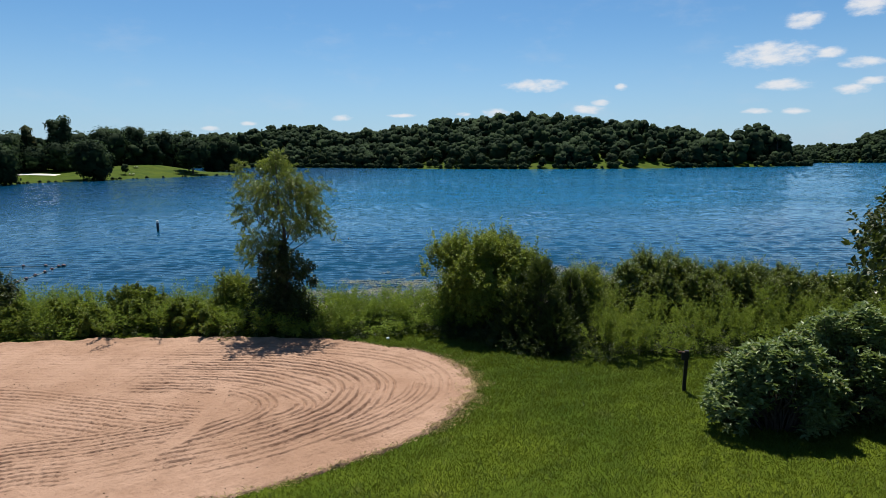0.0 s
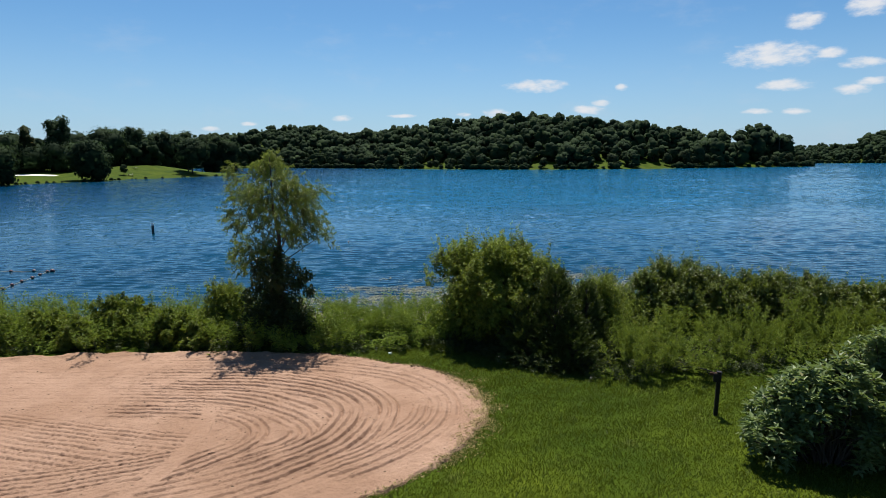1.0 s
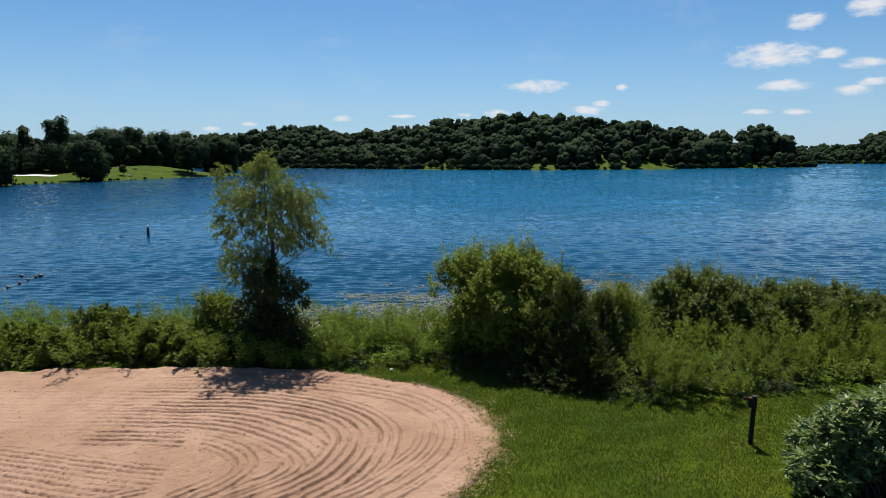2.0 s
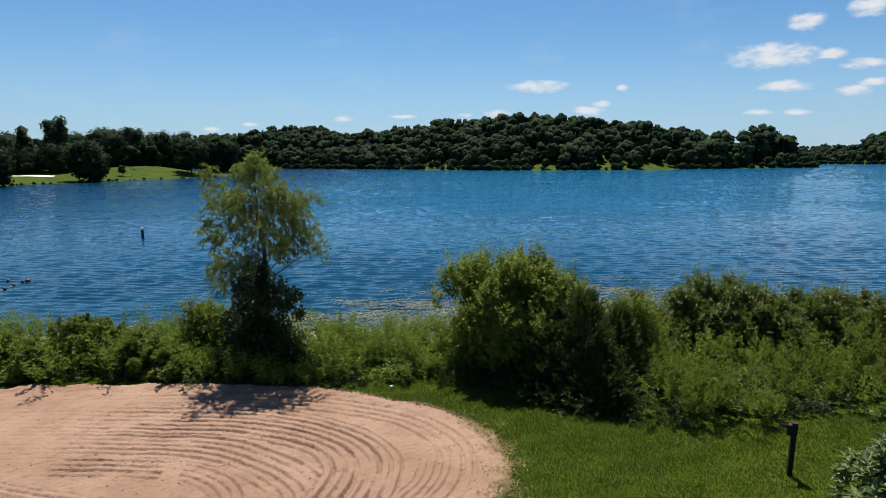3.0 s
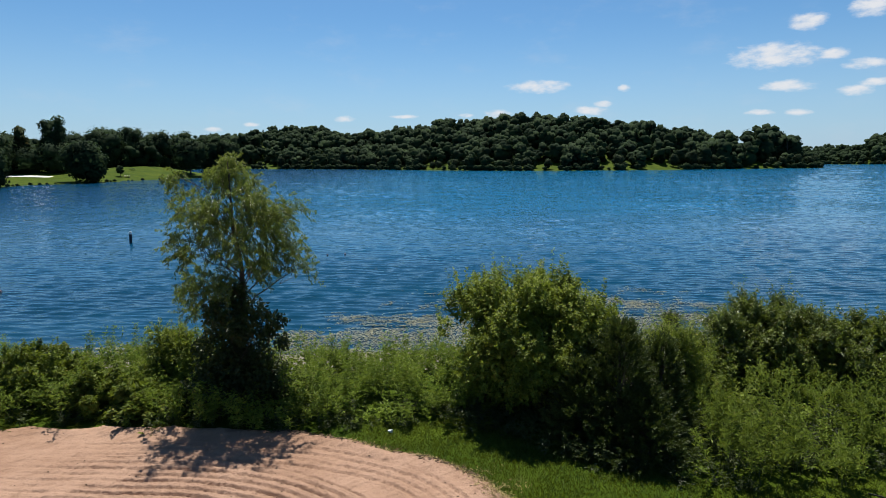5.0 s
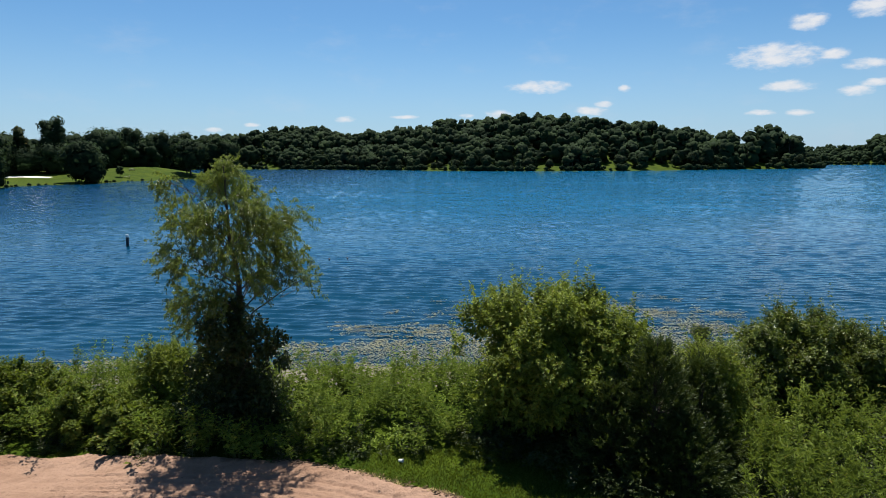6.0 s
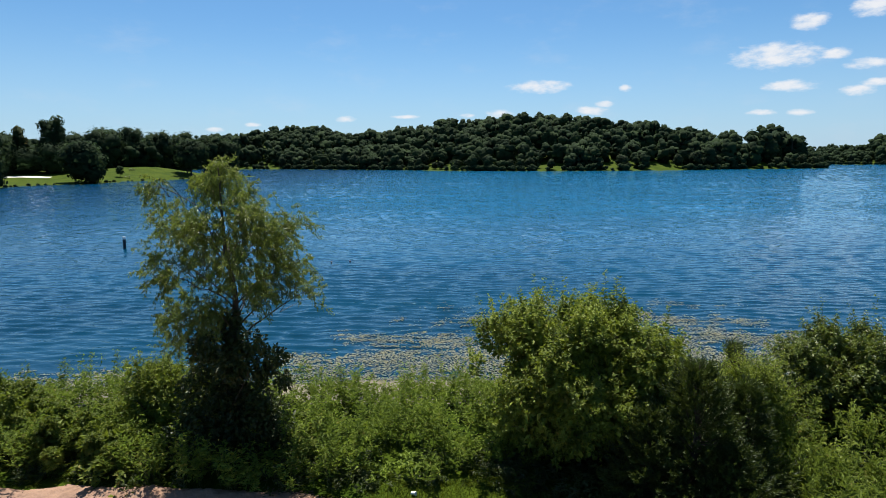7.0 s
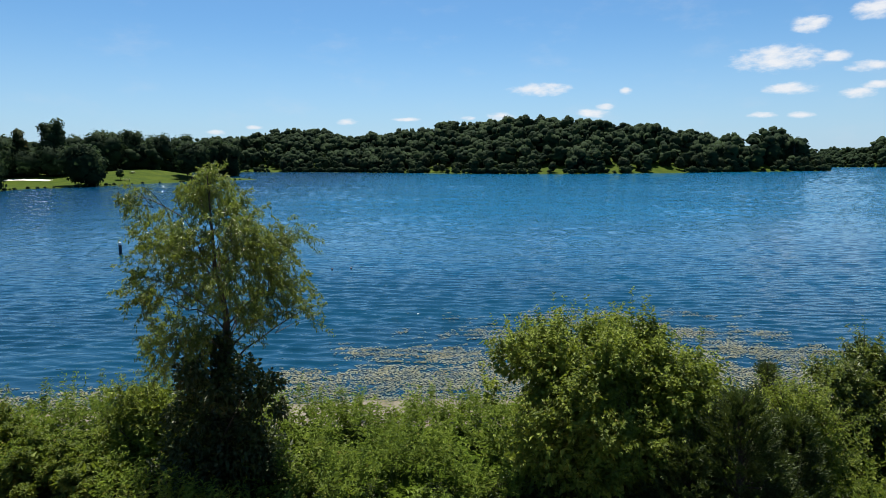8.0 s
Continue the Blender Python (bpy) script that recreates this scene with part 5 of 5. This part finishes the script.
# ---- far shore's small things ----
def picnic_table(where, turn):
    ob = thing("picnic_table", (*where, ground_of(*where)), "weathered grey timber picnic table on the grassy point", "table")
    ob.rotation_euler = (0, 0, radians(turn))
    for k in range(5):
        part("top_board", block(-1.0, 1.0, -0.37 + k * 0.15, -0.23 + k * 0.15, 0.72, 0.76), CONCRETE, ob)
    for side in (-1, 1):
        for k in range(2):
            y = side * (0.62 + 0.15 * k)
            part("seat_board", block(-1.0, 1.0, y - 0.07, y + 0.07, 0.42, 0.46), TIMBER, ob)
        part("crossbar", block(side * 0.7 - 0.04, side * 0.7 + 0.04, -0.85, 0.85, 0.36, 0.42), TIMBER, ob)
        for lean in (-1, 1):
            part("leg", tube([(side * 0.7, lean * 0.55, 0), (side * 0.7, lean * 0.25, 0.72)], 0.05, 4), TIMBER, ob)


picnic_table((-118.8, 233.5), 20)
picnic_table((-125.5, 250.5), 80)


def shelter(where, turn, wide, deep):
    ob = thing("picnic_shelter", (*where, ground_of(*where)), "open picnic shelter with a pale roof by the lake", "shelter")
    ob.rotation_euler = (0, 0, radians(turn))
    part("slab", block(-wide / 2, wide / 2, -deep / 2, deep / 2, -0.5, 0.1), CONCRETE, ob)
    for x in (-0.45, 0, 0.45):
        for y in (-0.42, 0.42):
            part("post", block(x * wide - 0.12, x * wide + 0.12, y * deep - 0.12, y * deep + 0.12, 0.1, 2.6), TIMBER, ob)
    w, d = wide / 2 + 0.6, deep / 2 + 0.6
    v = np.array([(-w, -d, 2.6), (w, -d, 2.6), (w, d, 2.6), (-w, d, 2.6), (-w, 0, 4.2), (w, 0, 4.2), (-w, -d, 2.45), (w, -d, 2.45), (w, d, 2.45), (-w, d, 2.45)])
    f = np.array([(0, 1, 5), (0, 5, 4), (2, 3, 4), (2, 4, 5), (0, 4, 3), (1, 2, 5), (6, 8, 7), (6, 9, 8), (0, 6, 7), (0, 7, 1), (1, 7, 8), (1, 8, 2), (2, 8, 9), (2, 9, 3), (3, 9, 6), (3, 6, 0)])
    part("roof", (v, f), ROOFING, ob)


shelter((-142, 530), 10, 8, 6)


def paved_strip():
    """A pale strip of paving on the point, laid on the grass."""
    xs, ys = spread((-158, -142, 2)), spread((224, 227.5, 0.5))
    geo = sheet(xs, ys, lambda x, y: ground_height(x, y) + 0.12)
    ob = new("path", mesh_of("path", *geo, CONCRETE))
    tagged(ob, "pale paved path on the grassy point", "path", kind="structure")


paved_strip()
